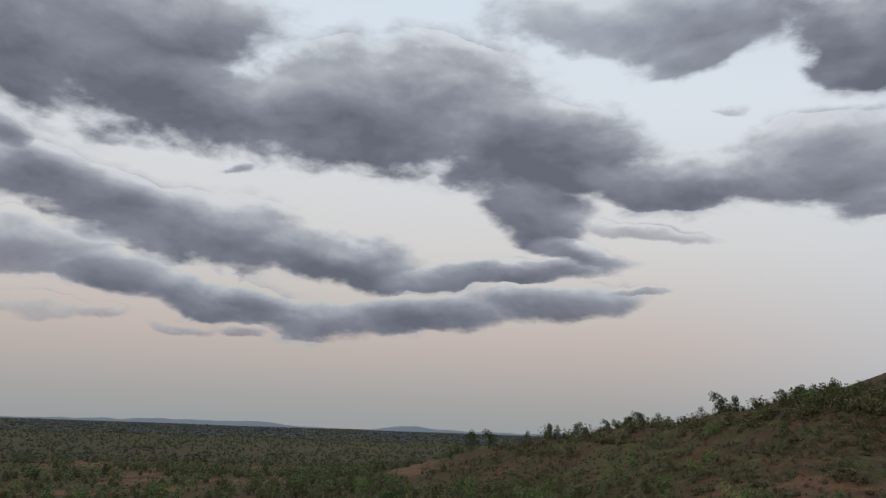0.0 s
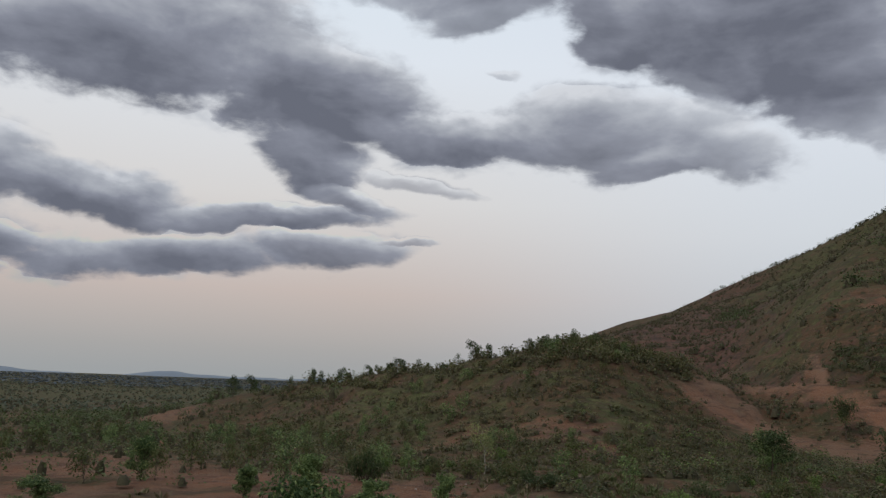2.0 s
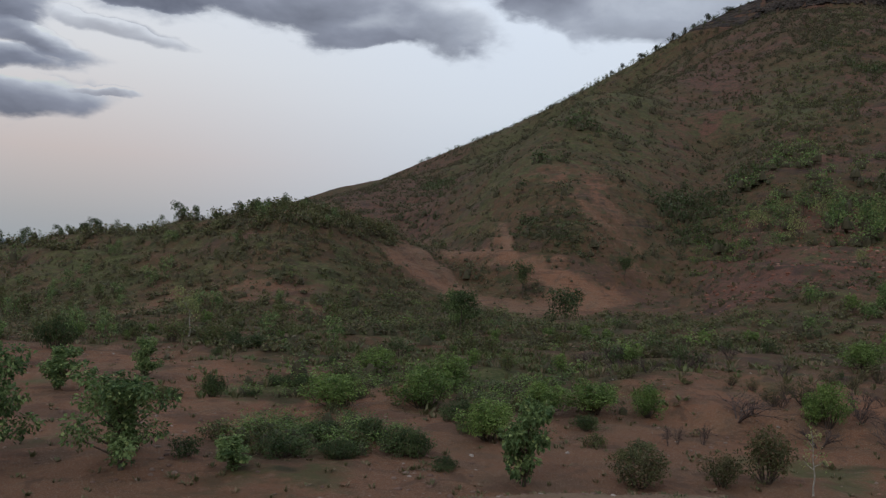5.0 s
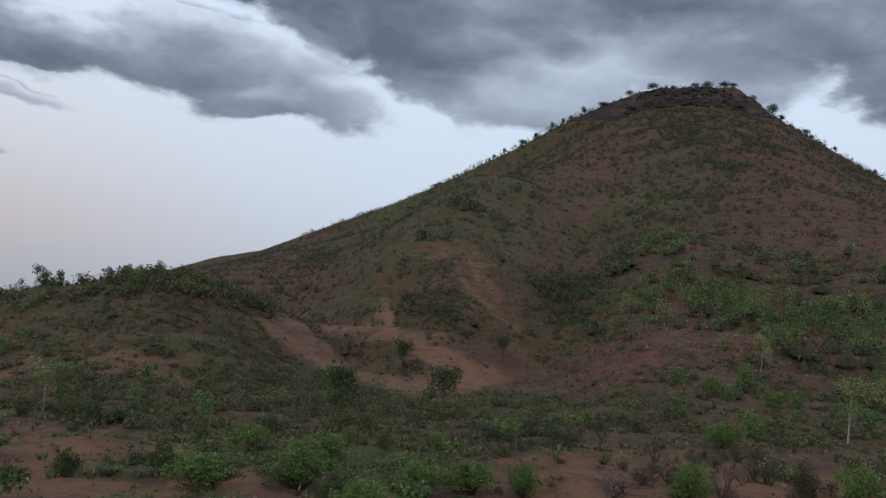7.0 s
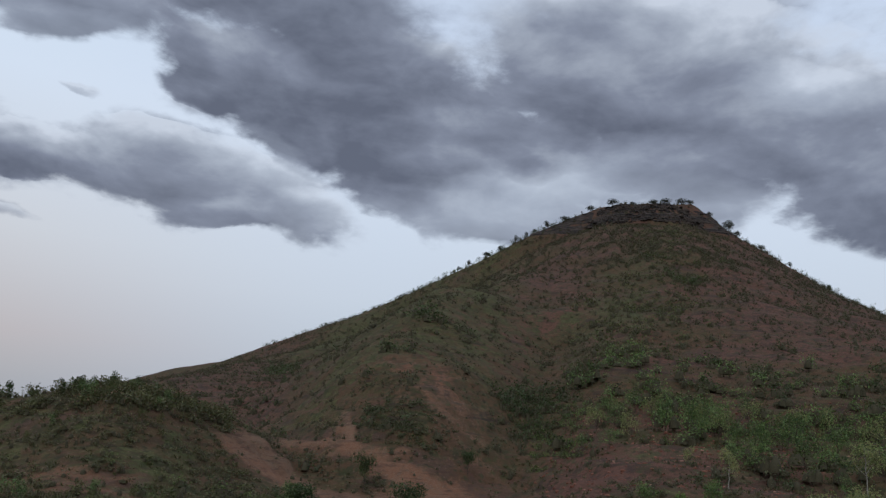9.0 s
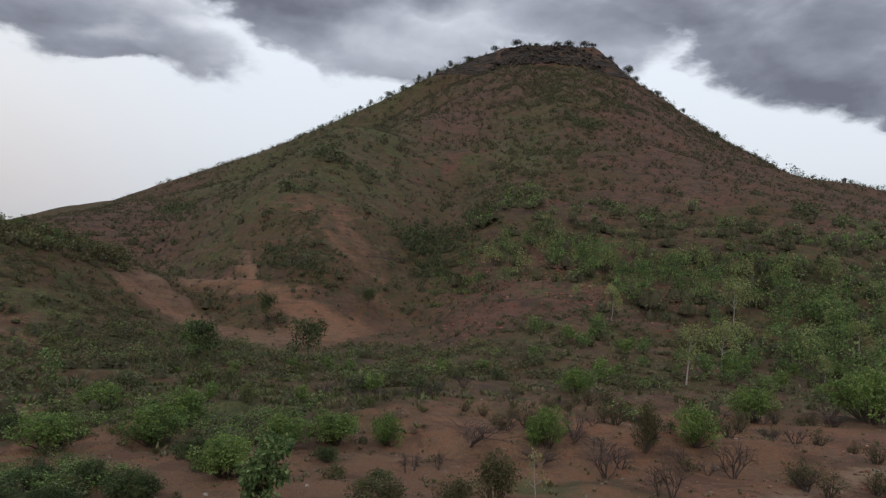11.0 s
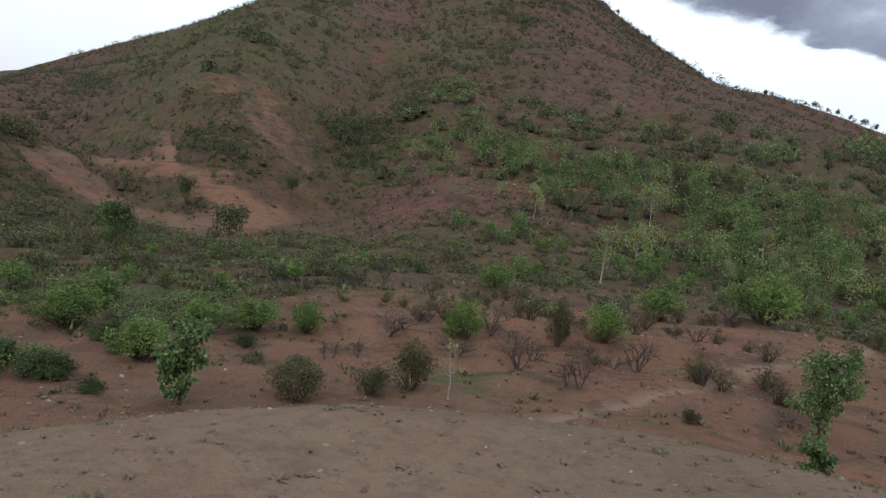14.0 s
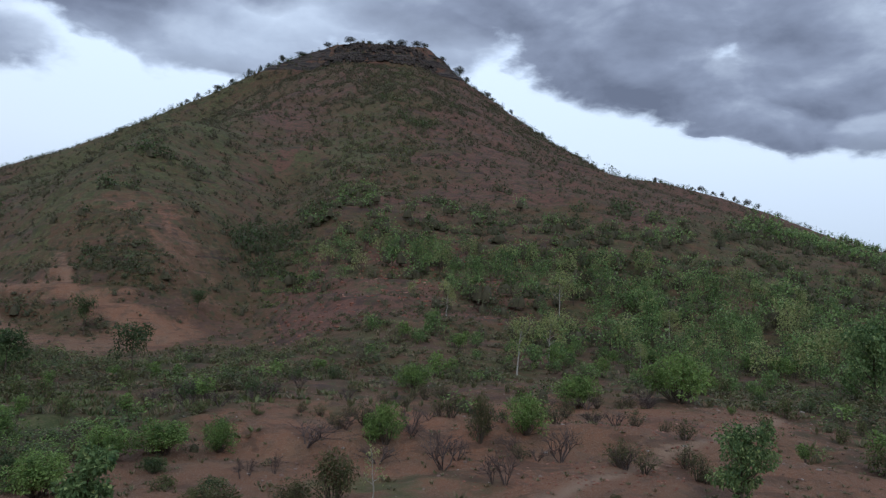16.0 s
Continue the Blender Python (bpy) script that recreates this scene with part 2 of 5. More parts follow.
TRACK = [(33.6, 113), (35.4, 110), (37.0, 107.5), (39.4, 103.5), (41.5, 95), (44.0, 86), (45.5, 82)]
DIP = [(36.0, 160), (39.0, 128), (42.0, 100)]
TRACK_BARE = [(33.8, 113.6), (35.3, 124), (37.7, 118), (39.8, 110.8), (42.6, 104.9), (45.0, 102.8), (45.0, 90.8), (41.9, 83.1), (39.2, 86.5), (37.4, 96.3), (35.3, 99.4), (34.0, 102.2)]
TERRACE_BARE = [(36.9, 125.5), (39.5, 127.0), (42.5, 119.0), (44.7, 113.7), (46.4, 109.0), (48.8, 109.5), (50.3, 108.7), (49.0, 103.6), (46.6, 96.3), (45.0, 93.5), (43.2, 99.5), (44.9, 105.5), (43.3, 110.1), (41.6, 112.7), (38.5, 120.4), (37.0, 113.7)]
RAVINE_DARK = [(52.5, 147.8), (54.9, 163.8), (56.8, 149.8), (56.3, 136.2), (54.7, 129.5), (53.2, 135.0)]
APRON = [(34.2, 112.5), (42.9, 123.7), (49.4, 123.9), (52.7, 125.0), (59.1, 117.6), (64.7, 102.0), (59.3, 87.8), (51.4, 102.8), (45.0, 90.8), (39.2, 86.5), (35.1, 99.7)]
GRAVEL_FLAT = [(55.7, 43.2), (58.8, 64.3), (63.9, 71.3), (66.0, 52), (72.4, 65.8), (79.5, 72), (81.0, 64.7), (87.7, 43.5), (88.4, 37.4), (80.3, 35.0), (72.5, 42), (64.4, 42), (58.9, 39.4)]
PALE_CUT = [(41.5, 129), (42.0, 124), (42.5, 118)]
THICKET = [(42.8, 123.4), (44.5, 126.2), (47.7, 123.9), (48.4, 119.8), (47.1, 112.7), (45.5, 113.7), (43.0, 117.9)]
FOOTPATH = [(68.0, 21.0), (71.6, 23.3), (75.1, 26.7), (79.1, 29.4), (82.6, 32.5), (86.0, 34.8), (88.6, 41.1), (90.5, 49.0)]
SPUR = [(43.6, 128), (44.8, 165), (47.5, 235)]
RAVINE = [(50.5, 88), (52.5, 105), (54.3, 130), (56.5, 215)]
HOLLOW = [(34.5, 175), (36.3, 240), (39.0, 360)]


def terrain(x, y):
    x, y = np.asarray(x, float), np.asarray(y, float)
    r = np.hypot(x, y)
    az = np.degrees(np.arctan2(x, y))
    plain = np.interp(r, [0, 20, 45, 80, 200, 500, 1000, 2500, 6000], [-6.2, -6.3, -6.6, -7.6, -14, -24.5, -30, -35, -52])
    vale = np.interp(r, [0, 20, 45, 80, 110, 600, 1500, 6000], [-6.2, -6.3, -6.5, -6.8, -6.5, -8, -25, -34])
    w = smooth(0.05, 0.45, x / np.maximum(r, 1e-6))
    base = plain * (1 - w) + vale * w
    base = base + perlin(x / 60, y / 60, 3) * np.interp(r, [40, 200, 600], [0.1, 1.2, 1.6])
    # the hill
    dx, dy = x - SUMMIT[0], y - SUMMIT[1]
    rho = np.hypot(dx, dy) + 1e-6
    n = math.hypot(*SUMMIT)
    s = (dx * SUMMIT[1] - dy * SUMMIT[0]) / n / rho
    front = np.interp(rho, *zip(*HILL_FRONT))
    flank = np.where(s < 0, np.interp(rho, *zip(*HILL_LEFT)), np.interp(rho, *zip(*HILL_RIGHT)))
    aside = np.degrees(np.arcsin(np.clip(np.abs(s), 0, 1)))
    quarter = np.interp(rho, *zip(*HILL_QUARTER))
    hill = front + (quarter - front) * smooth(4, 40, aside)
    hill = hill + (flank - hill) * smooth(66, 90, aside)
    turn = np.arctan2(s, 1.0) * 9
    slope = smooth(30, 90, rho) * smooth(420, 300, rho) * (1 - 0.9 * smooth(25, 70, aside))
    hill = hill + slope * (perlin(turn, rho / 160, 7) * 3.5 + perlin(x / 38, y / 38, 8) * 2.2 + perlin(x / 13, y / 13, 9) * 0.9 + perlin(x / 5.5, y / 5.5, 10) * 0.4)
    hill = hill + 7.0 * np.exp(-(along(x, y, SPUR) / 17) ** 2) - 7.0 * np.exp(-(along(x, y, RAVINE) / 10) ** 2)
    hill = hill - 9.0 * np.exp(-(along(x, y, HOLLOW) / 20) ** 2) - 6.0 * np.exp(-(along(x, y, DIP) / 15) ** 2)
    z = softmax(base, hill, 4.0)
    # the low knoll in front of it
    k = np.array(KNOLL)
    kd, kz = np.interp(az, k[:, 0], k[:, 1]), np.interp(az, k[:, 0], k[:, 2])
    g = np.exp(-((r - kd) / np.where(r < kd, 27, 45)) ** 2) * smooth(-13, 3, az) * smooth(47, 34, az)
    g = np.where(np.cos(np.radians(az)) > 0, g, 0)
    knoll = base + (kz - base) * g + g * perlin(x / 11, y / 11, 12) * 0.5
    z = np.where(g > 0.01, softmax(z, knoll, 1.2), z)
    # a low eroded bank across the bare flat
    step = r + perlin(x / 7, y / 7, 5) * 5 + perlin(x / 2.5, y / 2.5, 6) * 1.2
    z = z + 0.9 * smooth(33, 36.5, step) * smooth(46, 52, az) * smooth(100, 85, az) * smooth(70, 48, r)
    z = z - 0.55 * np.maximum(0, 0.35 - np.abs(perlin(x / 6.5, y / 6.5, 15))) * smooth(22, 28, r) * smooth(70, 55, r) * smooth(8, 20, az)
    n_ledge = perlin(x / 14, y / 14, 14)
    # the spur end on which the camera stands
    bx, by = -36.0, -22.0
    t = np.clip(((x - 4) * (bx - 4) + (y - 1) * (by - 1)) / ((bx - 4) ** 2 + (by - 1) ** 2), 0, 1)
    d = np.hypot(x - 4 - t * (bx - 4), y - 1 - t * (by - 1))
    spur = -2.32 + 3.0 * t - 4.1 * smooth(4.0, 15.5, d) - 20 * smooth(15, 60, d)
    z = softmax(z, spur, 0.4)
    z = z + (0.20 + 0.16 * smooth(100, 115, r) * smooth(190, 150, r)) * np.sin(z * 2.6 + 1.5 * n_ledge) * smooth(-5.2, -3, z) * smooth(40, 15, z) * smooth(80, 95, r) * smooth(330, 200, r)
    z = z + perlin(x / 9, y / 9, 1) * 0.28 * smooth(12, 30, r) + perlin(x / 2.6, y / 2.6, 2) * np.interp(r, [3, 14, 22], [0.03, 0.06, 0.13]) + perlin(x / 0.9, y / 0.9, 4) * np.interp(r, [8, 20], [0.02, 0.05])
    z = z - 0.08 * np.exp(-(along(x, y, FOOTPATH) / 0.35) ** 2) - 0.7 * np.exp(-(along(x, y, TRACK) / 2.6) ** 2)
    return z


def zones(x, y, z):
    """How far the ground is bare earth, green, and broken red rock."""
    r, az = np.hypot(x, y), np.degrees(np.arctan2(x, y))
    n1, n2, n3 = perlin(x / 22, y / 22, 21), perlin(x / 7, y / 7, 22), perlin(x / 70, y / 70, 23)
    # bare flats near by, wider towards the east, with a tongue of bare earth to the west
    edge = np.interp(az, [-30, 5, 28, 44, 56, 75, 100], [58, 52, 31, 30, 40, 44, 46])
    near = smooth(edge + 8, edge - 6, r + n1 * 9 + n2 * 4)
    tongue = np.exp(-(along(x, y, [(-10, 66), (8, 52), (22, 40), (32, 35)]) / 7.0) ** 2)
    ragged = n2 * 1.6 + perlin(x / 2.4, y / 2.4, 25) * 1.3
    bx, by = x + ragged, y + ragged * 0.6
    meadow = np.exp(-(along(x, y, [(39.0, 116), (41.0, 110), (43.0, 107)]) / 2.6) ** 2)
    cut = np.exp(-(along(x, y, PALE_CUT) / 1.2) ** 2)
    thicket = inside(bx, by, THICKET, 2.0)
    wash = np.maximum(inside(bx, by, TRACK_BARE, 3.4), inside(bx, by, TERRACE_BARE, 3.4))
    track = 0.6 * cut + wash * (0.62 + 0.38 * smooth(-0.4, 0.1, perlin(x / 3.2, y / 3.2, 24))) * (0.7 + 0.3 * smooth(-0.5, 0.3, np.sin(z * 2.3 + n2 * 2)))
    track = track * (1 - 0.9 * meadow) * (1 - 0.8 * thicket)
    path = np.exp(-(along(x, y, FOOTPATH) / 0.8) ** 2)
    bare = 0.95 * near + 0.9 * tongue + 1.2 * track + path + 0.55 * smooth(0.15, 0.6, n1 + 0.5 * n2) * smooth(40, 70, r)
    bare = bare + 0.95 * smooth(0.15, -0.2, perlin(x / 45, y / 45, 65) + 0.6 * perlin(x / 15, y / 15, 66)) * smooth(50, 75, r) * smooth(600, 350, r) * smooth(6, -4, az)
    bare = bare + 0.6 * smooth(-0.05, 0.5, n2 + 0.6 * n1) * smooth(45, 55, r) * smooth(96, 76, r) * (1 - 0.35 * smooth(28, 34, az))
    bare = bare - 0.7 * smooth(0.15, 0.6, n2 + 0.5 * n1) * smooth(17, 26, r) * (1 - 0.7 * smooth(52, 60, az) * smooth(60, 45, r)) * (1 - np.clip(track, 0, 1))
    face = smooth(40, 44, az) * smooth(66, 60, az) * smooth(108, 124, r) * smooth(330, 210, r)
    bare = bare + face * 0.40 * smooth(-0.2, 0.35, n1 + 0.45 * n2 + 0.3 * n3) * (1 - thicket) - 0.8 * meadow
    belt = 0.45 * smooth(90, 112, r) * smooth(56, 64, az) * smooth(np.interp(az, [56, 75, 85, 92], [165, 190, 270, 680]), np.interp(az, [56, 75, 85, 92], [115, 140, 190, 470]), r + n1 * 20)
    bare = bare + 0.55 * smooth(88, 98, r) * smooth(150, 118, r) * smooth(54, 58, az) * smooth(78, 70, az) * smooth(-0.3, 0.3, n2)
    far = smooth(140, 320, r) * smooth(12, 0, az) * (0.25 + 0.75 * smooth(450, 1000, r))
    knoll = smooth(62, 85, r) * smooth(140, 120, r) * smooth(36, 30, az) * smooth(-6, 8, az)
    vale = smooth(30, 40, r) * smooth(95, 82, r) * smooth(26, 34, az) * smooth(62, 50, az) + smooth(46, 58, r + n1 * 6) * smooth(100, 85, r) * smooth(56, 64, az)
    streak = np.exp(-(along(x, y, [(59, 190), (62, 300), (64.5, 410)]) / 16.0) ** 2)
    green = np.clip(belt + 0.75 * smooth(36, 42, az) * smooth(57, 50, az) * smooth(125, 170, r) + 0.6 * streak + 0.55 * vale + 0.42 * knoll + far + (0.5 * smooth(0.05, 0.5, n2 + 0.6 * n3) + 0.3 * smooth(-.1, .4, n3) * smooth(100, 200, r)) * (1 - 0.5 * smooth(110, 130, r) * smooth(40, 44, az)) + meadow + 0.5 * thicket, 0, 1)
    rock = smooth(88, 98, r) * smooth(150, 115, r) * smooth(54, 58, az) * smooth(78, 70, az) + 0.8 * smooth(10, 40, z) * smooth(-0.3, 0.3, n1 - 0.4 * n3)
    burnt = smooth(27, 31, az) * smooth(40, 36, az) * smooth(150, 180, r) * smooth(420, 330, r)
    rock = rock + smooth(128, 134, z) * smooth(153, 149, z) + 0.9 * burnt + 0.5 * smooth(110, 140, r) * smooth(40, 44, az) * smooth(0.0, 0.5, n1 + 0.5 * n2)
    dry = smooth(63, 69, az + n1 * 3) * smooth(np.interp(az, [63, 71, 82, 90], [165, 158, 160, 230]), np.interp(az, [63, 71, 82, 90], [195, 180, 185, 290]), r + n1 * 14)
    rock = rock + 0.8 * dry
    apron = inside(bx, by, APRON, 6.0)
    pink = inside(bx, by, GRAVEL_FLAT, 3.0)
    bare = bare + (0.42 * apron * (1 - thicket) + 0.55 * pink) * smooth(-0.45, 0.2, n2 + 0.5 * n1)
    rock = rock + 0.55 * pink * smooth(-0.2, 0.3, n2) + 0.3 * apron * smooth(52, 56, az)
    green = green * (1 - 0.6 * apron) * (1 - 0.7 * pink)
    green = green * (1 - 0.7 * burnt) * (1 - 0.75 * dry)
    return np.clip(bare, 0, 1), np.clip(green * (1 - 0.9 * np.clip(track, 0, 1)), 0, 1), np.clip(rock, 0, 1)

# ---- end of land ----

# ---------------------------------------------------------------- materials
def material(name, rough=0.8):
    m = bpy.data.materials.new(name)
    m.use_nodes = True
    k = Nodes(m.node_tree)
    shader = k.add("ShaderNodeBsdfPrincipled", inputs={"Roughness": rough, "Specular IOR Level": 0.25})
    out = k.add("ShaderNodeOutputMaterial")
    k.put(out.inputs[0], shader.outputs[0])
    return m, k, shader


def ground_material():
    m, k, sh = material("red_earth", 0.95)
    sh.inputs["Specular IOR Level"].default_value = 0.1
    at = k.add("ShaderNodeTexCoord").outputs["Object"]
    zone = k.add("ShaderNodeSeparateColor", inputs={0: k.add("ShaderNodeAttribute", attribute_name="zone").outputs["Color"]})
    bare, green, rock = zone.outputs
    dust = k.add("ShaderNodeAttribute", attribute_name="zone").outputs["Alpha"]
    wide = k.noise(at, 0.07, 6, 0.6).outputs["Fac"]
    broad = k.noise(at, 0.22, 5, 0.65).outputs["Fac"]
    clod = k.noise(at, 0.7, 6, 0.66).outputs["Fac"]
    mid = k.math("ADD", k.math("MULTIPLY", broad, 0.55), k.math("MULTIPLY", clod, 0.45))
    fine = k.noise(at, 5.0, 6, 0.68).outputs["Fac"]
    grit = k.noise(at, 42.0, 3, 0.6).outputs["Fac"]
    soil = k.mix(k.span(wide, 0.38, 0.62), (.160, .083, .049), (.208, .094, .052))
    soil = k.mix(k.span(mid, 0.44, 0.62), soil, (.172, .100, .058))
    soil = k.mix(k.math("MULTIPLY", k.span(clod, 0.50, 0.62), 0.55), soil, (.088, .054, .038))
    soil = k.mix(k.math("MULTIPLY", k.span(fine, 0.47, 0.66), 0.6), soil, (.105, .064, .042))
    soil = k.mix(k.math("MULTIPLY", k.span(grit, 0.52, 0.66), 0.6), soil, (.33, .245, .19))
    chips = k.span(k.noise(at, 15.0, 2, 0.5).outputs["Fac"], 0.63, 0.72)
    worn = k.add("ShaderNodeAttribute", attribute_name="worn").outputs["Fac"]
    soil = k.mix(worn, soil, (.25, .170, .118))
    soil = k.mix(k.math("MULTIPLY", chips, 0.6), soil, (.30, .225, .165))
    earth = k.mix(k.span(broad, 0.40, 0.62), (.232, .165, .110), (.182, .130, .086))
    earth = k.mix(k.math("MULTIPLY", k.span(wide, 0.50, 0.62), 0.45), earth, (.150, .140, .075))
    earth = k.mix(k.math("MULTIPLY", k.span(clod, 0.46, 0.62), 0.35), earth, (.215, .128, .082))
    earth = k.mix(k.math("MULTIPLY", k.span(fine, 0.46, 0.66), 0.45), earth, (.125, .085, .058))
    soil = k.mix(k.math("MULTIPLY", dust, 0.85), soil, earth)
    litter = k.mix(k.span(mid, 0.40, 0.60), (.106, .062, .036), (.060, .055, .025))
    litter = k.mix(k.math("MULTIPLY", k.span(k.math("ADD", k.math("MULTIPLY", fine, 0.5), k.math("MULTIPLY", clod, 0.5)), 0.45, 0.57), 0.8), litter, (.142, .084, .052))
    stone = k.mix(k.span(fine, 0.40, 0.62), (.120, .062, .046), (.168, .088, .064))
    stone = k.mix(k.math("MULTIPLY", k.span(mid, 0.49, 0.57), 0.85), stone, (.058, .041, .035))
    lush = k.mix(k.span(k.math("ADD", k.math("MULTIPLY", fine, 0.5), k.math("MULTIPLY", clod, 0.5)), 0.43, 0.58), (.052, .070, .025), (.118, .122, .052))
    cover = k.math("SUBTRACT", 1.0, k.span(k.math("ADD", bare, k.math("MULTIPLY", k.math("SUBTRACT", mid, 0.5), 2.4)), 0.2, 0.75))
    col = k.mix(cover, soil, litter)
    col = k.mix(k.span(k.math("ADD", rock, k.math("MULTIPLY", k.math("SUBTRACT", mid, 0.5), 2.6)), 0.3, 0.85), col, stone)
    col = k.mix(k.math("MULTIPLY", k.span(k.math("ADD", green, k.math("MULTIPLY", k.math("SUBTRACT", mid, 0.5), 3.0)), 0.35, 0.95), 0.8), col, lush)
    # low dry growth and loose stones that cover what is neither washed bare nor trodden
    low = k.noise(at, 0.55, 8, 0.72).outputs["Fac"]
    open_ground = k.math("MULTIPLY", k.math("SUBTRACT", 1.0, k.span(bare, 0.45, 1.0)), k.math("SUBTRACT", 1.0, dust))
    patchy = k.math("ADD", k.math("MULTIPLY", k.math("SUBTRACT", low, 0.5), 3.2), k.math("MULTIPLY", k.math("SUBTRACT", wide, 0.5), 1.6))
    growth = k.math("MULTIPLY", k.span(patchy, -0.15, 0.30), k.math("MULTIPLY", open_ground, k.math("SUBTRACT", 0.92, k.math("MULTIPLY", rock, 0.42))))
    hue = k.noise(at, 0.045, 4, 0.6).outputs["Fac"]
    weeds = k.mix(k.span(k.noise(at, 0.9, 4, 0.6).outputs["Fac"], 0.42, 0.6), (.086, .058, .034), (.068, .072, .031))
    weeds = k.mix(k.span(hue, 0.51, 0.58), weeds, (.102, .064, .048))
    clumped = k.noise(at, 0.16, 6, 0.7, 0.3).outputs["Fac"]
    weeds = k.mix(k.math("MULTIPLY", k.span(clumped, 0.51, 0.57), 0.8), weeds, (.043, .050, .024))
    weeds = k.mix(k.math("MULTIPLY", k.span(clumped, 0.46, 0.41), 0.8), weeds, (.135, .074, .052))
    col = k.mix(growth, col, weeds)
    tuft_a = k.add("ShaderNodeTexVoronoi", inputs={"Vector": k.vec("ADD", at, k.vec("MULTIPLY", k.noise(at, 1.3, 3).outputs["Color"], (1.1, 1.1, 1.1))), "Scale": 0.8})
    spot = k.math("MULTIPLY", k.math("SUBTRACT", 1.0, k.span(tuft_a.outputs["Distance"], 0.22, 0.48)), k.span(k.add("ShaderNodeSeparateColor", inputs={0: tuft_a.outputs["Color"]}).outputs[0], 0.18, 0.38))
    spot_col = k.mix(k.add("ShaderNodeSeparateColor", inputs={0: tuft_a.outputs["Color"]}).outputs[1], (.034, .036, .020), (.092, .088, .046))
    col = k.mix(k.math("MULTIPLY", spot, k.math("MULTIPLY", open_ground, 0.85)), col, spot_col)
    pale = k.add("ShaderNodeTexVoronoi", inputs={"Vector": at, "Scale": 1.7})
    bit = k.math("MULTIPLY", k.math("SUBTRACT", 1.0, k.span(pale.outputs["Distance"], 0.10, 0.30)), k.span(k.add("ShaderNodeSeparateColor", inputs={0: pale.outputs["Color"]}).outputs[0], 0.62, 0.75))
    col = k.mix(k.math("MULTIPLY", bit, k.math("MULTIPLY", open_ground, 0.6)), col, (.205, .135, .105))
    # broken courses of bedrock that follow the height
    layered = k.noise(k.vec("MULTIPLY", at, (0.055, 0.055, 0.75)), 1.0, 5, 0.62, 0.4).outputs["Fac"]
    course = k.math("MULTIPLY", k.span(layered, 0.555, 0.60), k.span(k.noise(at, 0.12, 3).outputs["Fac"], 0.50, 0.60))
    rill = k.noise(k.vec("MULTIPLY", at, (0.30, 0.30, 2.6)), 1.0, 5, 0.65, 0.5).outputs["Fac"]
    rill = k.math("MULTIPLY", k.span(rill, 0.53, 0.60), k.math("MULTIPLY", k.math("SUBTRACT", 1.0, dust), 0.5))
    col = k.mix(rill, col, (.075, .047, .035))
    course = k.math("MULTIPLY", course, k.math("MULTIPLY", open_ground, k.span(k.add("ShaderNodeSeparateXYZ", inputs={0: at}).outputs[2], -3.0, 8.0)))
    col = k.mix(k.math("MULTIPLY", course, 0.7), col, (.050, .037, .034))
    k.put(sh.inputs["Base Color"], col)
    rough = k.math("ADD", k.math("MULTIPLY", fine, 0.10), k.math("MULTIPLY", mid, 0.6))
    rough = k.math("ADD", rough, k.math("MULTIPLY", low, 0.6))
    rough = k.math("ADD", rough, k.math("MULTIPLY", grit, 0.012))
    bump = k.add("ShaderNodeBump", inputs={"Height": rough, "Strength": 0.9, "Distance": 0.5})
    k.put(sh.inputs["Normal"], bump.outputs[0])
    return m


def leaf_material(name, dark, light, dry, dry_part=0.15, thinness=0.28):
    """Foliage whose tint wanders from plant to plant and from leaf to leaf."""
    m, k, sh = material(name, 0.55)
    one = k.add("ShaderNodeObjectInfo").outputs["Random"]
    leaf = k.add("ShaderNodeNewGeometry").outputs["Random Per Island"]
    at = k.add("ShaderNodeTexCoord").outputs["Object"]
    patch = k.span(k.noise(at, 0.5, 2).outputs["Fac"], 0.32, 0.68)
    mottle = k.span(k.noise(at, 3.4, 3, 0.65).outputs["Fac"], 0.36, 0.64)
    leafy = k.math("ADD", k.math("MULTIPLY", leaf, 0.30), k.math("MULTIPLY", mottle, 0.30))
    blend = k.math("ADD", leafy, k.math("ADD", k.math("MULTIPLY", one, 0.18), k.math("MULTIPLY", patch, 0.36)))
    col = k.mix(k.span(blend, 0.15, 0.95), dark, light)
    col = k.mix(k.math("GREATER_THAN", leaf, 1.0 - dry_part), col, dry)
    k.put(sh.inputs["Base Color"], col)
    thin = k.add("ShaderNodeBsdfTranslucent", inputs={0: col})
    both = k.add("ShaderNodeMixShader", inputs={0: thinness, 1: sh.outputs[0], 2: thin.outputs[0]})
    out = [n for n in k.tree.nodes if n.type == "OUTPUT_MATERIAL"][0]
    k.put(out.inputs[0], both.outputs[0])
    return m


def bark_material(name, dark, light):
    m, k, sh = material(name, 0.9)
    at = k.add("ShaderNodeTexCoord").outputs["Object"]
    grain = k.noise(k.vec("MULTIPLY", at, (9, 9, 2)), 3.0, 5).outputs["Fac"]
    k.put(sh.inputs["Base Color"], k.mix(k.span(grain, 0.35, 0.65), dark, light))
    k.put(sh.inputs["Normal"], k.add("ShaderNodeBump", inputs={"Height": grain, "Strength": 0.6, "Distance": 0.01}).outputs[0])
    return m


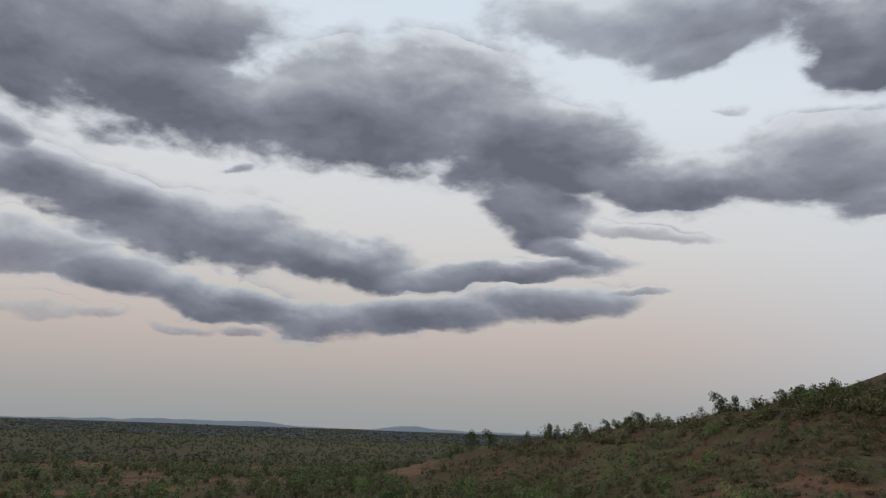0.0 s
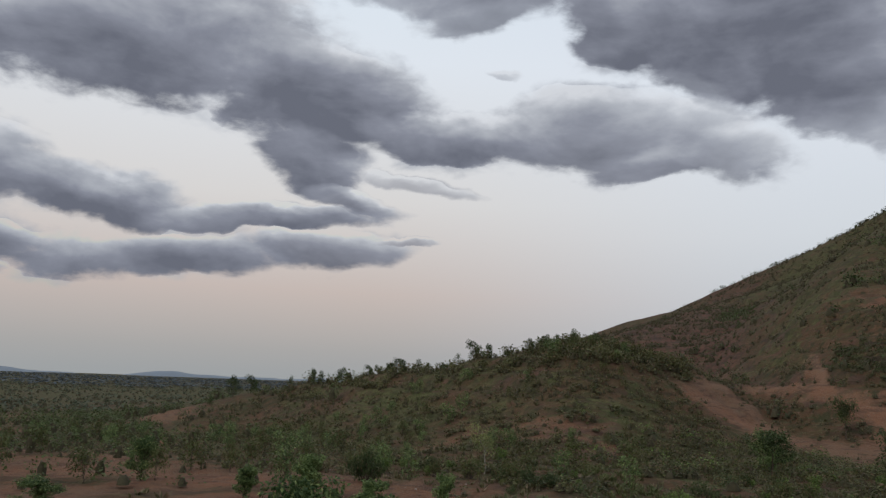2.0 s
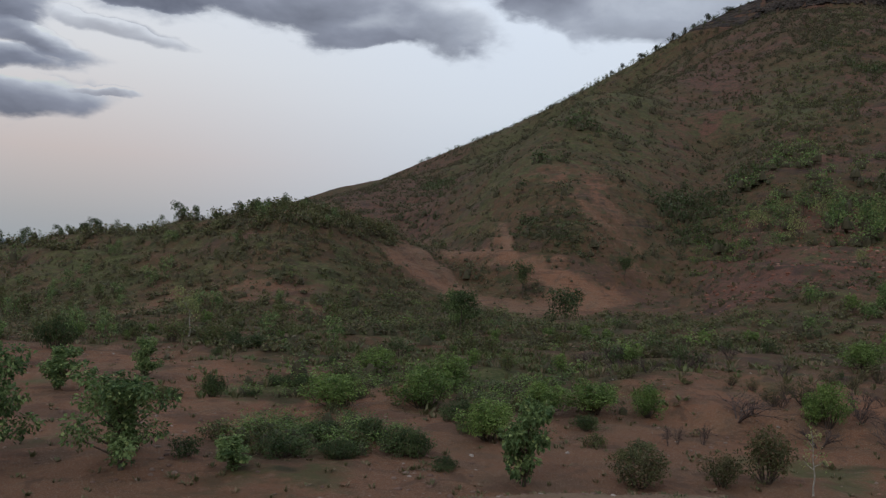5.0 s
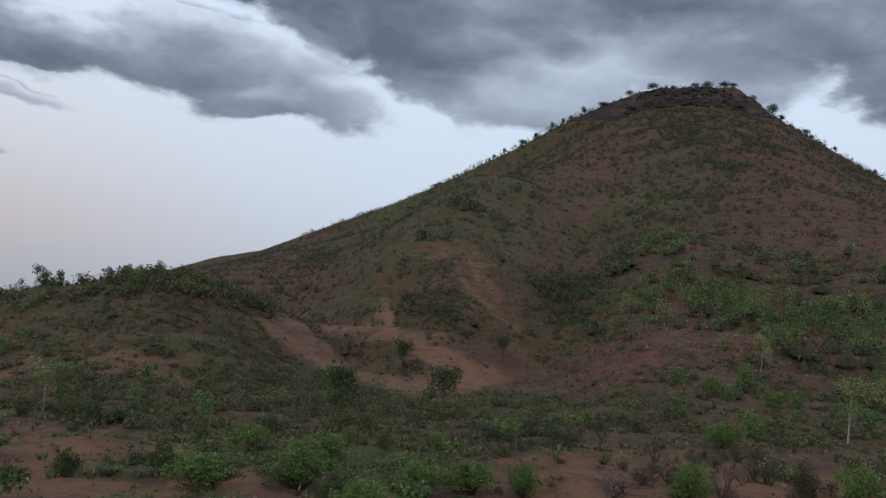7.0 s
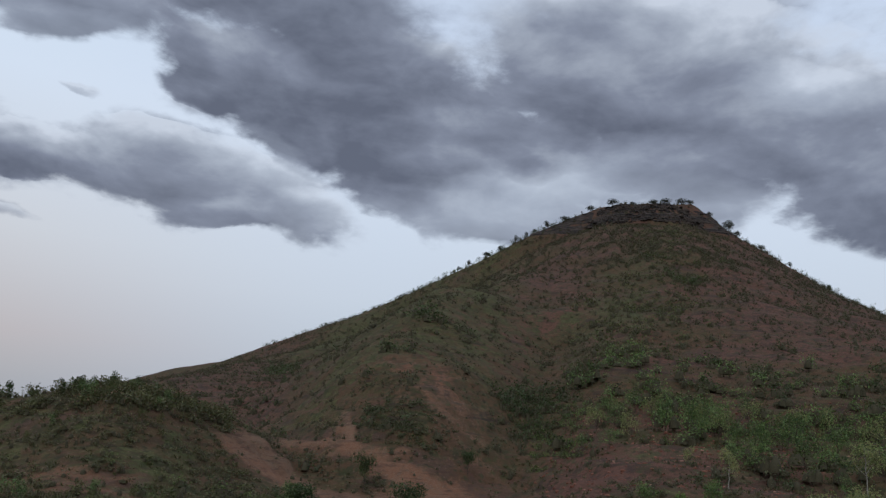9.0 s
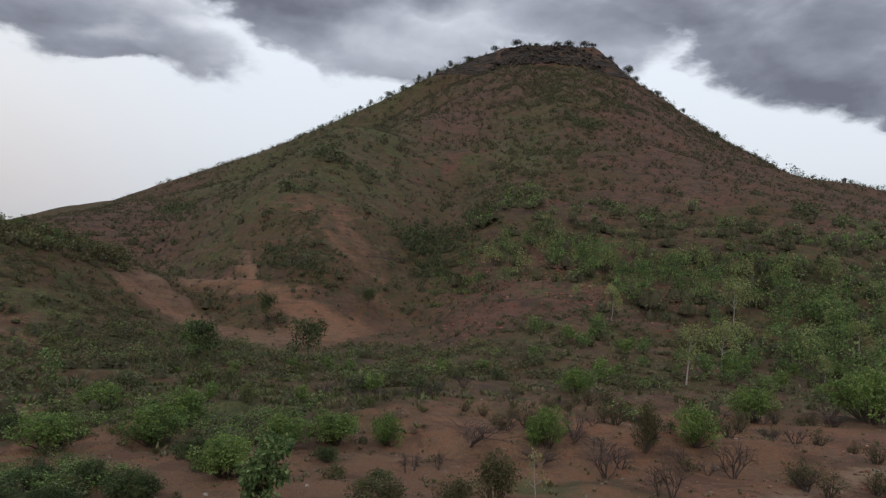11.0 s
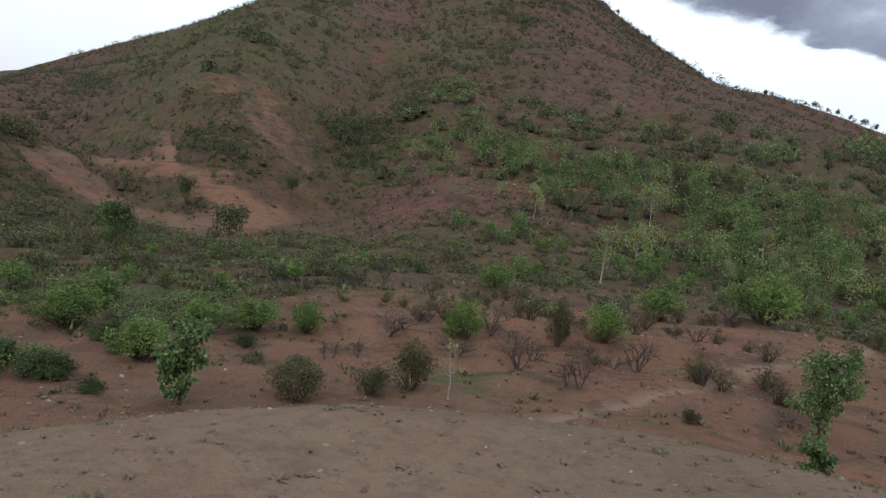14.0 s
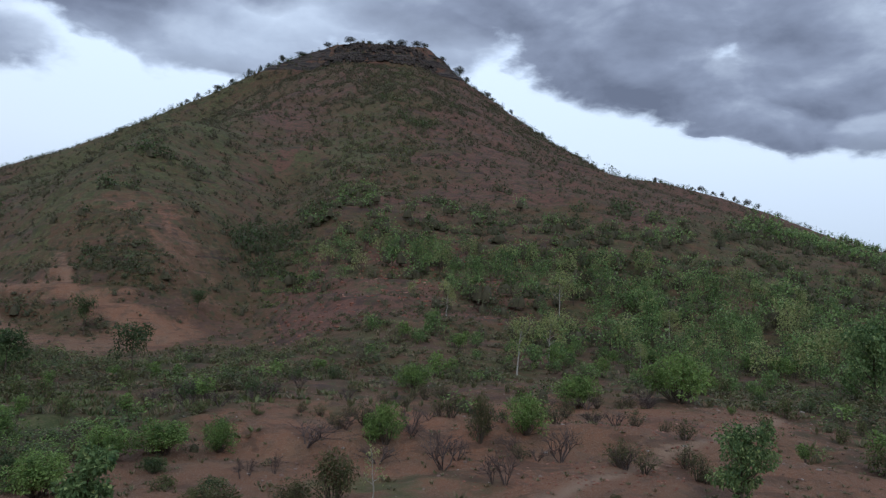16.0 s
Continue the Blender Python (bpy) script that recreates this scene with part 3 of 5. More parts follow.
def stone_material(name="loose_stone", tint=(1, 1, 1)):
    m, k, sh = material(name, 0.9)
    one = k.add("ShaderNodeNewGeometry").outputs["Random Per Island"]
    two = k.add("ShaderNodeObjectInfo").outputs["Random"]
    at = k.add("ShaderNodeTexCoord").outputs["Object"]
    grain = k.noise(at, 14, 5).outputs["Fac"]
    tone = k.math("FRACT", k.math("ADD", one, two))
    col = k.ramp(tone, [(0, (.12, .075, .058)), (0.5, (.20, .125, .095)), (0.85, (.25, .18, .145)), (1, (.38, .33, .29))])
    col = k.mix(1.0, col, tint, "MULTIPLY")
    k.put(sh.inputs["Base Color"], k.mix(k.math("MULTIPLY", k.span(grain, .4, .7), .5), col, (.09, .06, .05)))
    return m


def cliff_material():
    m, k, sh = material("dark_cliff_rock", 0.92)
    at = k.add("ShaderNodeTexCoord").outputs["Object"]
    bands = k.noise(k.vec("MULTIPLY", at, (0.10, 0.10, 1.1)), 1.0, 5, 0.6, 0.3).outputs["Fac"]
    stain = k.noise(at, 0.6, 6, 0.7).outputs["Fac"]
    col = k.mix(k.span(bands, 0.42, 0.58), (.030, .026, .026), (.080, .060, .052))
    k.put(sh.inputs["Base Color"], k.mix(k.math("MULTIPLY", k.span(stain, 0.48, 0.62), 0.7), col, (.045, .042, .030)))
    k.put(sh.inputs["Normal"], k.add("ShaderNodeBump", inputs={"Height": stain, "Strength": 0.8, "Distance": 0.6}).outputs[0])
    return m


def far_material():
    m, k, sh = material("far_hills_haze_blue", 1.0)
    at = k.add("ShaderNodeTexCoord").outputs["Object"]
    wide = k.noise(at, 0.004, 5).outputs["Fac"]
    # the blue-grey is distance haze put into the base colour
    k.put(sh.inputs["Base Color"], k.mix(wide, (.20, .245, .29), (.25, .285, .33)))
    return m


M_REDSTONE = stone_material("red_stone", (1.15, .72, .6))
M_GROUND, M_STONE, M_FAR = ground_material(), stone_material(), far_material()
M_BROAD = leaf_material("broad_leaves", (.040, .078, .026), (.225, .310, .115), (.29, .35, .13), 0.10)
M_BUSH = leaf_material("bush_leaves", (.056, .098, .024), (.250, .350, .095), (.17, .15, .06), 0.05)
M_DARK = leaf_material("dark_leaves", (.030, .050, .018), (.115, .155, .058), (.14, .12, .06), 0.08)
M_OLIVE = leaf_material("olive_leaves", (.046, .054, .021), (.140, .138, .058), (.19, .125, .075), 0.2)
M_PALE = leaf_material("pale_leaves", (.16, .195, .070), (.40, .42, .165), (.33, .28, .13), 0.1)
M_SCRUB = leaf_material("scrub_leaves", (.046, .060, .021), (.175, .195, .070), (.17, .118, .066), 0.18)
M_HILL = leaf_material("hill_scrub_leaves", (.042, .048, .024), (.150, .150, .074), (.125, .088, .058), 0.2)
M_DRY = leaf_material("dry_scrub", (.070, .050, .036), (.150, .105, .068), (.10, .11, .05), 0.3)
M_BELT = leaf_material("woodland_leaves", (.056, .098, .032), (.245, .350, .115), (.27, .30, .10), 0.08)
M_GRASS = leaf_material("dry_grass", (.080, .082, .036), (.175, .160, .078), (.24, .175, .11), 0.25)
M_KNOLL = leaf_material("knoll_leaves", (.060, .066, .028), (.190, .190, .080), (.18, .125, .07), 0.15)
M_PLAIN = leaf_material("plain_leaves", (.038, .056, .021), (.130, .165, .062), (.15, .13, .07), 0.1)
M_SOFT = leaf_material("soft_weeds", (.075, .092, .034), (.185, .205, .080), (.17, .13, .07), 0.12)
# the next two leaf colours have the haze of distance mixed in
M_MIST = leaf_material("plain_wood_mist_tint", (.066, .086, .058), (.110, .138, .090), (.14, .13, .09), 0.1)
M_HAZY = leaf_material("far_wood_haze_tint", (.088, .112, .134), (.098, .123, .144), (.10, .12, .13), 0.1)
M_GREYLEAF = leaf_material("grey_thin_leaves", (.075, .082, .068), (.155, .162, .130), (.16, .15, .12), 0.15, 0.5)
M_CLIFF = cliff_material()
M_BARK = bark_material("brown_bark", (.055, .040, .030), (.11, .085, .065))
M_PALEBARK = bark_material("pale_bark", (.20, .18, .15), (.40, .37, .32))
# dark brown that paints shade inside the clumps; it colours their stems too
M_SHADE_AND_STEM = bark_material("inner_shade_and_stems", (.046, .043, .024), (.088, .076, .044))
M_TWIG = bark_material("dead_twigs", (.050, .036, .032), (.115, .085, .075))

# ---------------------------------------------------------------- mesh helpers


def mesh_of(name, verts, faces, mat, shade_smooth=False):
    """A mesh from arrays of corners and of equal-sided faces."""
    verts, faces = np.asarray(verts, np.float32), np.asarray(faces, np.int32)
    me = bpy.data.meshes.new(name)
    n, sides = faces.shape
    me.vertices.add(len(verts))
    me.vertices.foreach_set("co", verts.ravel())
    me.loops.add(n * sides)
    me.loops.foreach_set("vertex_index", faces.ravel())
    me.polygons.add(n)
    me.polygons.foreach_set("loop_start", np.arange(n, dtype=np.int32) * sides)
    me.polygons.foreach_set("use_smooth", np.full(n, shade_smooth))
    me.update(calc_edges=True)
    me.validate()
    me.materials.append(mat)
    return me


def part(name, me, parent, label=""):
    ob = new(name, me)
    ob.parent = parent
    return tagged(ob, label) if label else ob


def join(pieces):
    verts, faces, n = [], [], 0
    for v, f in pieces:
        verts.append(v)
        faces.append(np.asarray(f) + n)
        n += len(v)
    return np.concatenate(verts), np.concatenate(faces)


def tube(points, radii, sides=6):
    """A tapered limb along points."""
    pts = np.asarray(points, float)
    rings = []
    for i, p in enumerate(pts):
        d = pts[min(i + 1, len(pts) - 1)] - pts[max(i - 1, 0)]
        d /= np.linalg.norm(d) + 1e-9
        a = np.cross(d, (1, 0.13, 0.07))
        a /= np.linalg.norm(a) + 1e-9
        b = np.cross(d, a)
        ang = np.arange(sides) * 2 * np.pi / sides
        rings.append(p + radii[i] * (np.cos(ang)[:, None] * a + np.sin(ang)[:, None] * b))
    verts = np.concatenate(rings)
    faces = [(i * sides + j, i * sides + (j + 1) % sides, (i + 1) * sides + (j + 1) % sides, (i + 1) * sides + j)
             for i in range(len(pts) - 1) for j in range(sides)]
    return verts, np.array(faces)


def leaves(rng, centres, radii, count, length, width=0.55, droop=0.25):
    """Folded leaf blades in clumps round the centres."""
    centres, radii = np.asarray(centres, float), np.asarray(radii, float)
    pick = rng.integers(0, len(centres), count)
    out = rng.normal(size=(count, 3))
    out /= np.linalg.norm(out, axis=1)[:, None]
    far = rng.uniform(0.25, 1.0, count) ** 0.5
    at = centres[pick] + out * far[:, None] * radii[pick]
    way = out * 0.8 + rng.normal(size=(count, 3)) * 0.6
    way[:, 2] -= droop
    way /= np.linalg.norm(way, axis=1)[:, None]
    side = np.cross(way, rng.normal(size=(count, 3)) * 0.5 + (0, 0, 1))
    side /= np.linalg.norm(side, axis=1)[:, None] + 1e-9
    up = np.cross(side, way)
    size = length * rng.uniform(0.6, 1.25, count)[:, None]
    tip = at + way * size - up * size * 0.12
    mid = at + way * size * 0.5
    fold = up * size * 0.10
    verts = np.stack([at, mid + side * size * width * 0.5 + fold, tip, mid - side * size * width * 0.5 + fold], 1).reshape(-1, 3)
    return verts, np.arange(count * 4).reshape(-1, 4)


def limbs(rng, base, height, reach, n, radius, lean=0.1, start=0.35):
    """A trunk with limbs; gives the pieces and the limb tips."""
    pieces, tips = [], []
    steps = 7
    sway = rng.normal(size=2) * lean * height
    trunk = [np.array(base) + (sway[0] * (i / steps) ** 1.6 + rng.normal() * 0.012 * height, sway[1] * (i / steps) ** 1.6 + rng.normal() * 0.012 * height, height * i / steps)
             for i in range(steps + 1)]
    pieces.append(tube(trunk, [radius * (1.25 if i == 0 else 1) * (1 - 0.8 * i / steps) for i in range(steps + 1)]))
    tips.append(trunk[-1])
    for j in range(n):
        f = start + (0.95 - start) * (j + rng.uniform(0, 1)) / n
        p = trunk[0] + 0
        i = f * steps
        lo = int(i)
        p = trunk[lo] + (trunk[min(lo + 1, steps)] - trunk[lo]) * (i - lo)
        a = rng.uniform(0, 2 * np.pi)
        d = np.array([math.cos(a), math.sin(a), rng.uniform(0.4, 1.1)]) * reach * rng.uniform(0.6, 1.0) * (1.15 - 0.5 * f)
        mid = p + d * 0.5 + rng.normal(size=3) * 0.05 * reach
        end = p + d + (0, 0, 0.08 * reach)
        r0 = radius * (1 - 0.7 * f) * 0.6
        pieces.append(tube([p, mid, end], [r0, r0 * 0.6, r0 * 0.2], 5))
        tips.append(end)
    return pieces, np.array(tips)


def woody(pieces, mat, single):
    """Trunk and limbs: each limb a mesh of its own on near trees, joined on far ones."""
    trunk = mesh_of("trunk", *pieces[0], mat, True)
    if single:
        return (trunk, *[mesh_of("limb", *q, mat, True) for q in pieces[1:]])
    return trunk, mesh_of("branchwork", *join(pieces[1:]), mat, True)


def plant(name, trunk_me, crown_me, label, category, crown_name="crown", trunk_name="trunk"):
    ob = new(name)
    ob.empty_display_size = 0.2
    tagged(ob, label, category)
    if isinstance(trunk_me, tuple):
        part(trunk_name, trunk_me[0], ob)
        for me in trunk_me[1:]:
            part("limb" if len(trunk_me) > 2 else "branchwork", me, ob)
        if len(trunk_me) == 2:
            tagged(ob.children[-1], kind="stuff")
    elif trunk_me:
        part(trunk_name, trunk_me, ob)
    if crown_me:
        part(crown_name, crown_me, ob)
    return ob


def ground_at(x, y):
    return float(terrain(np.array([x]), np.array([y]))[0])


def stand(model, az, d, scale, turn, sink=0.04):
    """A copy of a model plant on the ground at a bearing and distance."""
    x, y = polar(az, d)
    ob = copy_thing(model, pose(x, y, ground_at(x, y) - sink, 0, 0, turn))
    ob.scale = scale
    return ob

# ---------------------------------------------------------------- ground, one sheet out to the horizon


def build_ground():
    rings = np.concatenate([[0.02, 0.4]] + [np.geomspace(a, b, n, endpoint=False) for a, b, n in ((1, 20, 95), (20, 60, 90), (60, 260, 170), (260, 540, 120), (540, 800, 40), (800, 4950, 30))] + [[4950]])
    az = np.radians(np.concatenate([np.arange(-36, 103, 0.41), np.arange(103, 324, 2.6)]))
    n, m = len(rings), len(az)
    rr, aa = np.meshgrid(rings, az, indexing="ij")
    x, y = rr * np.sin(aa) + 0.3 * (rr < 1), rr * np.cos(aa) + 0.2 * (rr < 1)
    z = terrain(x.ravel(), y.ravel())
    verts = np.stack([x.ravel(), y.ravel(), z], 1)
    i, j = np.meshgrid(np.arange(n - 1), np.arange(m), indexing="ij")
    jn = (j + 1) % m
    faces = np.stack([i * m + j, (i + 1) * m + j, (i + 1) * m + jn, i * m + jn], -1).reshape(-1, 4)
    faces = faces[:, ::-1]
    me = mesh_of("ground", verts, faces, M_GROUND, True)
    b, g, r = zones(verts[:, 0].astype(float), verts[:, 1].astype(float), verts[:, 2].astype(float))
    col = me.color_attributes.new("zone", "FLOAT_COLOR", "POINT")
    col.data.foreach_set("color", np.stack([b, g, r, smooth(20, 11, np.hypot(verts[:, 0], verts[:, 1]))], 1).astype(np.float32).ravel())
    worn = me.attributes.new("worn", "FLOAT", "POINT")
    px, py = verts[:, 0].astype(float), verts[:, 1].astype(float)
    feet = 0.95 * np.exp(-(along(px, py, FOOTPATH) / 0.36) ** 2) + 0.3 * np.exp(-(along(px, py, PALE_CUT) / 0.8) ** 2)
    feet = feet + 0.16 * np.maximum(inside(px, py, TRACK_BARE, 4.0), inside(px, py, TERRACE_BARE, 4.0)) * (1 + perlin(px / 3, py / 3, 26))
    worn.data.foreach_set("value", np.clip(feet, 0, 1).astype(np.float32))
    ob = tagged(new("ground", me), "red earth hillside with thin grass and broken rock", "ground", kind="structure")
    return ob


build_ground()


def build_far_hills():
    """Low ranges on the horizon."""
    for d, top, seed, name in ((4600, 1.0, 31, "far_range"), (4250, 0.55, 35, "near_range")):
        az = np.arange(-60, 70, 0.4)
        h = 18 + top * (26 * np.maximum(0, perlin(az / 9.0, az * 0 + seed, seed)) + 12 * perlin(az / 3.1, az * 0 + 0.5, seed + 1) + 4 * perlin(az / 0.9, az * 0 + .2, seed + 2))
        if seed == 31:
            h = h + 16 * np.exp(-((az + 2.1) / 1.7) ** 2) + 14 * np.exp(-((az + 16) / 4) ** 2) + 10 * np.exp(-((az - 9) / 6) ** 2)
        else:
            h = h * 0.55
        x, y = np.sin(np.radians(az)), np.cos(np.radians(az))
        h = h + 9
        rows = [np.stack([x * (d + o), y * (d + o), -40 + (h - 8) * f], 1) for o, f in ((-200, 0.0), (-90, 0.62), (0, 1.0), (110, 0.5), (220, 0.0))]
        m = len(az)
        faces = [(i * m + j, i * m + j + 1, (i + 1) * m + j + 1, (i + 1) * m + j) for i in range(4) for j in range(m - 1)]
        tagged(new("backdrop_hills", mesh_of(name, np.concatenate(rows), faces, M_FAR, True)), "low hills far away on the horizon, painted haze blue", "hills", kind="structure")


build_far_hills()

# ---------------------------------------------------------------- plants that stand out
# bearing, distance, height and width
SAPLING = [(44.1, 21.8, 2.4, 1.55), (88.2, 27.1, 2.69, 2.31), (88.3, 20.8, 1.25, 1.03), (7.6, 23.9, 3.14, 2.88), (7.9, 43.9, 2.03, 1.71), (12.2, 36.7, 1.82, 1.82), (17.4, 37.8, 1.93, 1.21), (16.2, 22.6, 2.57, 2.73), (23.5, 21.9, 0.93, 1.09), (-2.9, 51.9, 2.51, 2.21), (3.9, 42.9, 1.68, 1.37), (8.0, 42.8, 2.13, 1.82), (-13.2, 42.8, 1.67, 2.13), (-8.7, 41.1, 1.17, 2.33), (39.0, 68.2, 3.15, 3.15), (95.9, 66.5, 5.91, 5.2)]
DARK_TREE = [(39.1, 64.4, 3.11, 3.43), (43.4, 104.4, 4.08, 3.33), (46.5, 64.4, 3.66, 3.43), (50.5, 112.8, 2.8, 2.8)]
ROUND_BUSH = [(52.4, 32.9, 1.28, 1.45), (45.4, 30.8, 1.36, 2.08), (48.8, 32.1, 1.32, 2.5), (36.6, 33.1, 1.6, 2.82), (38.1, 38.3, 1.63, 2.99), (41.5, 26.6, 1.41, 2.07), (63.8, 33.5, 1.71, 1.78), (84.1, 48.6, 2.93, 3.97), (77.3, 44.4, 1.89, 2.68), (65.7, 49.0, 1.57, 2.61), (33.1, 42.0, 1.49, 2.39), (30.2, 31.5, 1.34, 2.69), (73.7, 35.6, 1.77, 2.15)]
LOW_BUSH = [(30.7, 24.1, 0.55, 1.71), (33.0, 25.8, 0.73, 1.83), (35.5, 24.3, 0.86, 1.98), (38.4, 22.8, 0.41, 1.05), (29.7, 27.6, 0.39, 1.67), (48.2, 28.9, 0.62, 1.23), (39.3, 29.5, 0.73, 1.68), (12.0, 49.7, 1.76, 2.65), (21.9, 34.5, 1.03, 1.35), (26.8, 23.8, 0.76, 1.86), (30.8, 23.6, 0.59, 1.34), (36.0, 24.2, 0.77, 1.38), (29.9, 27.5, 0.43, 1.17), (24.7, 50.7, 0.72, 3.24), (27.8, 35.5, 0.76, 2.27)]
TWIGGY_BUSH = [(52.1, 23.2, 1.23, 2.06), (60.2, 24.8, 1.58, 1.94), (57.4, 24.2, 1.03, 1.37), (70.5, 34.3, 2.07, 1.34), (80.2, 24.7, 0.56, 0.7)]
SLIM_TREE = [(63.1, 24.0, 1.96, 0.68), (73.0, 69.8, 4.96, 3.07), (75.2, 76.0, 4.97, 2.97), (75.9, 103.9, 5.75, 3.32), (81.5, 79.4, 2.54, 1.69), (83.4, 102.2, 3.63, 2.18), (20.2, 57.0, 3.16, 1.94), (67.8, 97.9, 4.17, 2.43), (83.4, 102.9, 3.65, 2.56)]
DEAD_SHRUB = [(67.9, 31.0, 1.87, 1.98), (71.5, 27.9, 1.23, 0.89), (72.4, 27.7, 1.67, 0.98), (76.2, 32.3, 1.79, 1.72), (53.9, 28.8, 0.86, 0.41), (54.5, 29.2, 0.93, 0.42), (56.2, 29.8, 0.95, 0.63), (58.3, 31.8, 1.24, 2.48), (50.0, 45.0, 1.44, 2.24), (47.8, 47.5, 1.35, 1.69), (65.6, 34.7, 1.48, 1.23), (68.9, 32.3, 1.15, 1.15)]
RIDGE_TREE = [(2.5, 158.0, 4.26, 2.92), (3.7, 151.9, 3.88, 2.8), (8.0, 130.8, 2.97, 1.67), (9.9, 143.6, 3.06, 2.24), (11.7, 130.8, 2.04, 1.67), (13.9, 122.8, 2.44, 2.27), (13.3, 121.7, 1.56, 1.38), (19.1, 111.6, 3.17, 2.38), (20.1, 108.8, 2.32, 1.7), (23.1, 111.9, 1.75, 1.75), (24.1, 112.7, 1.6, 1.6), (15.8, 131.7, 1.31, 1.68), (17.1, 117.2, 1.17, 1.5), (21.6, 110.6, 1.1, 1.26)]
SUMMIT_TREE = [(60.14, 437, 4.7, 6.8), (58.53, 455, 4.2, 5.3), (55.3, 457, 5.9, 4.7), (56.75, 456, 2.6, 7.7), (61.58, 432, 1.8, 3.4), (63.02, 432, 3.1, 5.6), (63.92, 434, 4.0, 6.2), (65.0, 455, 4.2, 6.5), (65.58, 456, 3.2, 4.7), (66.9, 456, 3.9, 4.1), (68.15, 456, 7.8, 6.5), (68.75, 456, 4.5, 4.1), (70.31, 453, 3.9, 4.1), (53.09, 457, 5.5, 3.0), (53.85, 457, 4.6, 2.7), (51.02, 461, 3.9, 6.0), (49.73, 462, 4.6, 2.7), (49.0, 462, 3.3, 2.7), (51.95, 458, 3.9, 3.0), (54.42, 457, 3.9, 2.7), (72.06, 453, 3.9, 2.9), (74.35, 455, 3.6, 2.7)]
SHOULDER_TREE = [(82.33, 474, 3.4, 3.4), (85.36, 487, 4.9, 4.1), (86.18, 483, 3.4, 2.8), (86.77, 485, 4.5, 2.8), (87.57, 488, 4.2, 2.8), (88.36, 495, 5.3, 4.5), (89.07, 497, 4.6, 2.9), (80.39, 470, 2.3, 2.1), (84.8, 484, 2.8, 1.9)]


def sapling_model(seed, h, w, count, low):
    """A young broad-leaved tree: thin stem, drooping leaves in tufts."""
    rng = np.random.default_rng(seed)
    wood, tips = limbs(rng, (0, 0, 0), h * 0.86, w * 0.46, 18, 0.03 * h ** 0.7, 0.06, low)
    stem = np.array([(0, 0, h * f) for f in np.arange(0.14, 0.95, 0.1)])
    centres = np.concatenate([tips, tips * (0.72, 0.72, 0.93), stem, stem[2:] + (0.05, 0.04, 0.03)])
    crown = leaves(rng, centres, np.full((len(centres), 3), 0.13 * w) * (1, 1, 0.75), count, 0.135, 0.62, 0.45)
    return woody(wood, M_BARK, True), mesh_of("sapling_crown", *crown, M_BROAD)


def bush_model(seed, h, w, mat, count=750, leaf=0.10, stems=9):
    """A dome of leaves on many stems, with an uneven outline."""
    rng = np.random.default_rng(seed)
    wood, tips = [], []
    for i in range(stems):
        a = rng.uniform(0, 2 * np.pi)
        q = rng.uniform(0.15, 1.0)
        end = np.array([math.cos(a) * q * w * 0.42, math.sin(a) * q * w * 0.42, h * (0.95 - 0.45 * q * q) * rng.uniform(0.75, 1.0)])
        root = np.array([math.cos(a), math.sin(a), 0]) * 0.05 * w
        mid = root + (end - root) * 0.5 + rng.normal(size=3) * 0.04 * w
        wood.append(tube([root, mid, end], [0.022, 0.014, 0.004], 3))
        tips += [end, mid + (end - mid) * 0.3]
    tips = np.array(tips)
    tips[:, 2] = np.maximum(tips[:, 2], 0.16 * h)
    crown = leaves(rng, tips, np.full((len(tips), 3), 0.155) * (w * 0.8, w * 0.8, h), count, leaf, 0.5, 0.1)
    crown[0][:, 2] = np.maximum(crown[0][:, 2], 0.01)
    return mesh_of("bush_stems", *join(wood), M_BARK, True), mesh_of("bush_foliage", *crown, mat)


def twig_shrub_model(seed, h, w):
    """A leafless shrub: stems that fork three times."""
    rng = np.random.default_rng(seed)
    wood = []

    def fork(p, d, length, r, depth):
        q = p + d * length + rng.normal(size=3) * 0.06 * length
        wood.append(tube([p, (p + q) / 2 + rng.normal(size=3) * 0.05 * length, q], [r, r * 0.8, r * 0.6], 4))
        if depth:
            for _ in range(3 if depth > 1 else 2):
                e = d + rng.normal(size=3) * 0.5 * (1, 1, 0.6)
                fork(q, e / np.linalg.norm(e), length * rng.uniform(0.55, 0.85), r * 0.62, depth - 1)

    for i in range(7):
        a = rng.uniform(0, 2 * np.pi)
        d = np.array([math.cos(a) * w / h * 0.6, math.sin(a) * w / h * 0.6, 1.0])
        fork(np.array([math.cos(a), math.sin(a), 0]) * 0.04, d / np.linalg.norm(d), h * 0.34, 0.024, 3)
    return mesh_of("dead_stems", *join(wood), M_TWIG, True)


def slim_tree_model(seed, h, w, mat=None, bark=None, count=420, leaf=0.11, start=0.45, spread=0.17):
    """A slender tree with a clear stem and an airy crown."""
    rng = np.random.default_rng(seed)
    wood, tips = limbs(rng, (0, 0, 0), h * 0.92, w * 0.45, 10, 0.016 * h, 0.05, start)
    centres = np.concatenate([tips, tips * 0.93 + rng.normal(size=tips.shape) * 0.08 * w])
    crown = leaves(rng, centres, np.full((len(centres), 3), spread * w) * (1, 1, 0.9), count, leaf, 0.5, 0.2)
    return woody(wood, bark or M_PALEBARK, count > 1000 or not mat), mesh_of("slim_crown", *crown, mat or M_PALE)


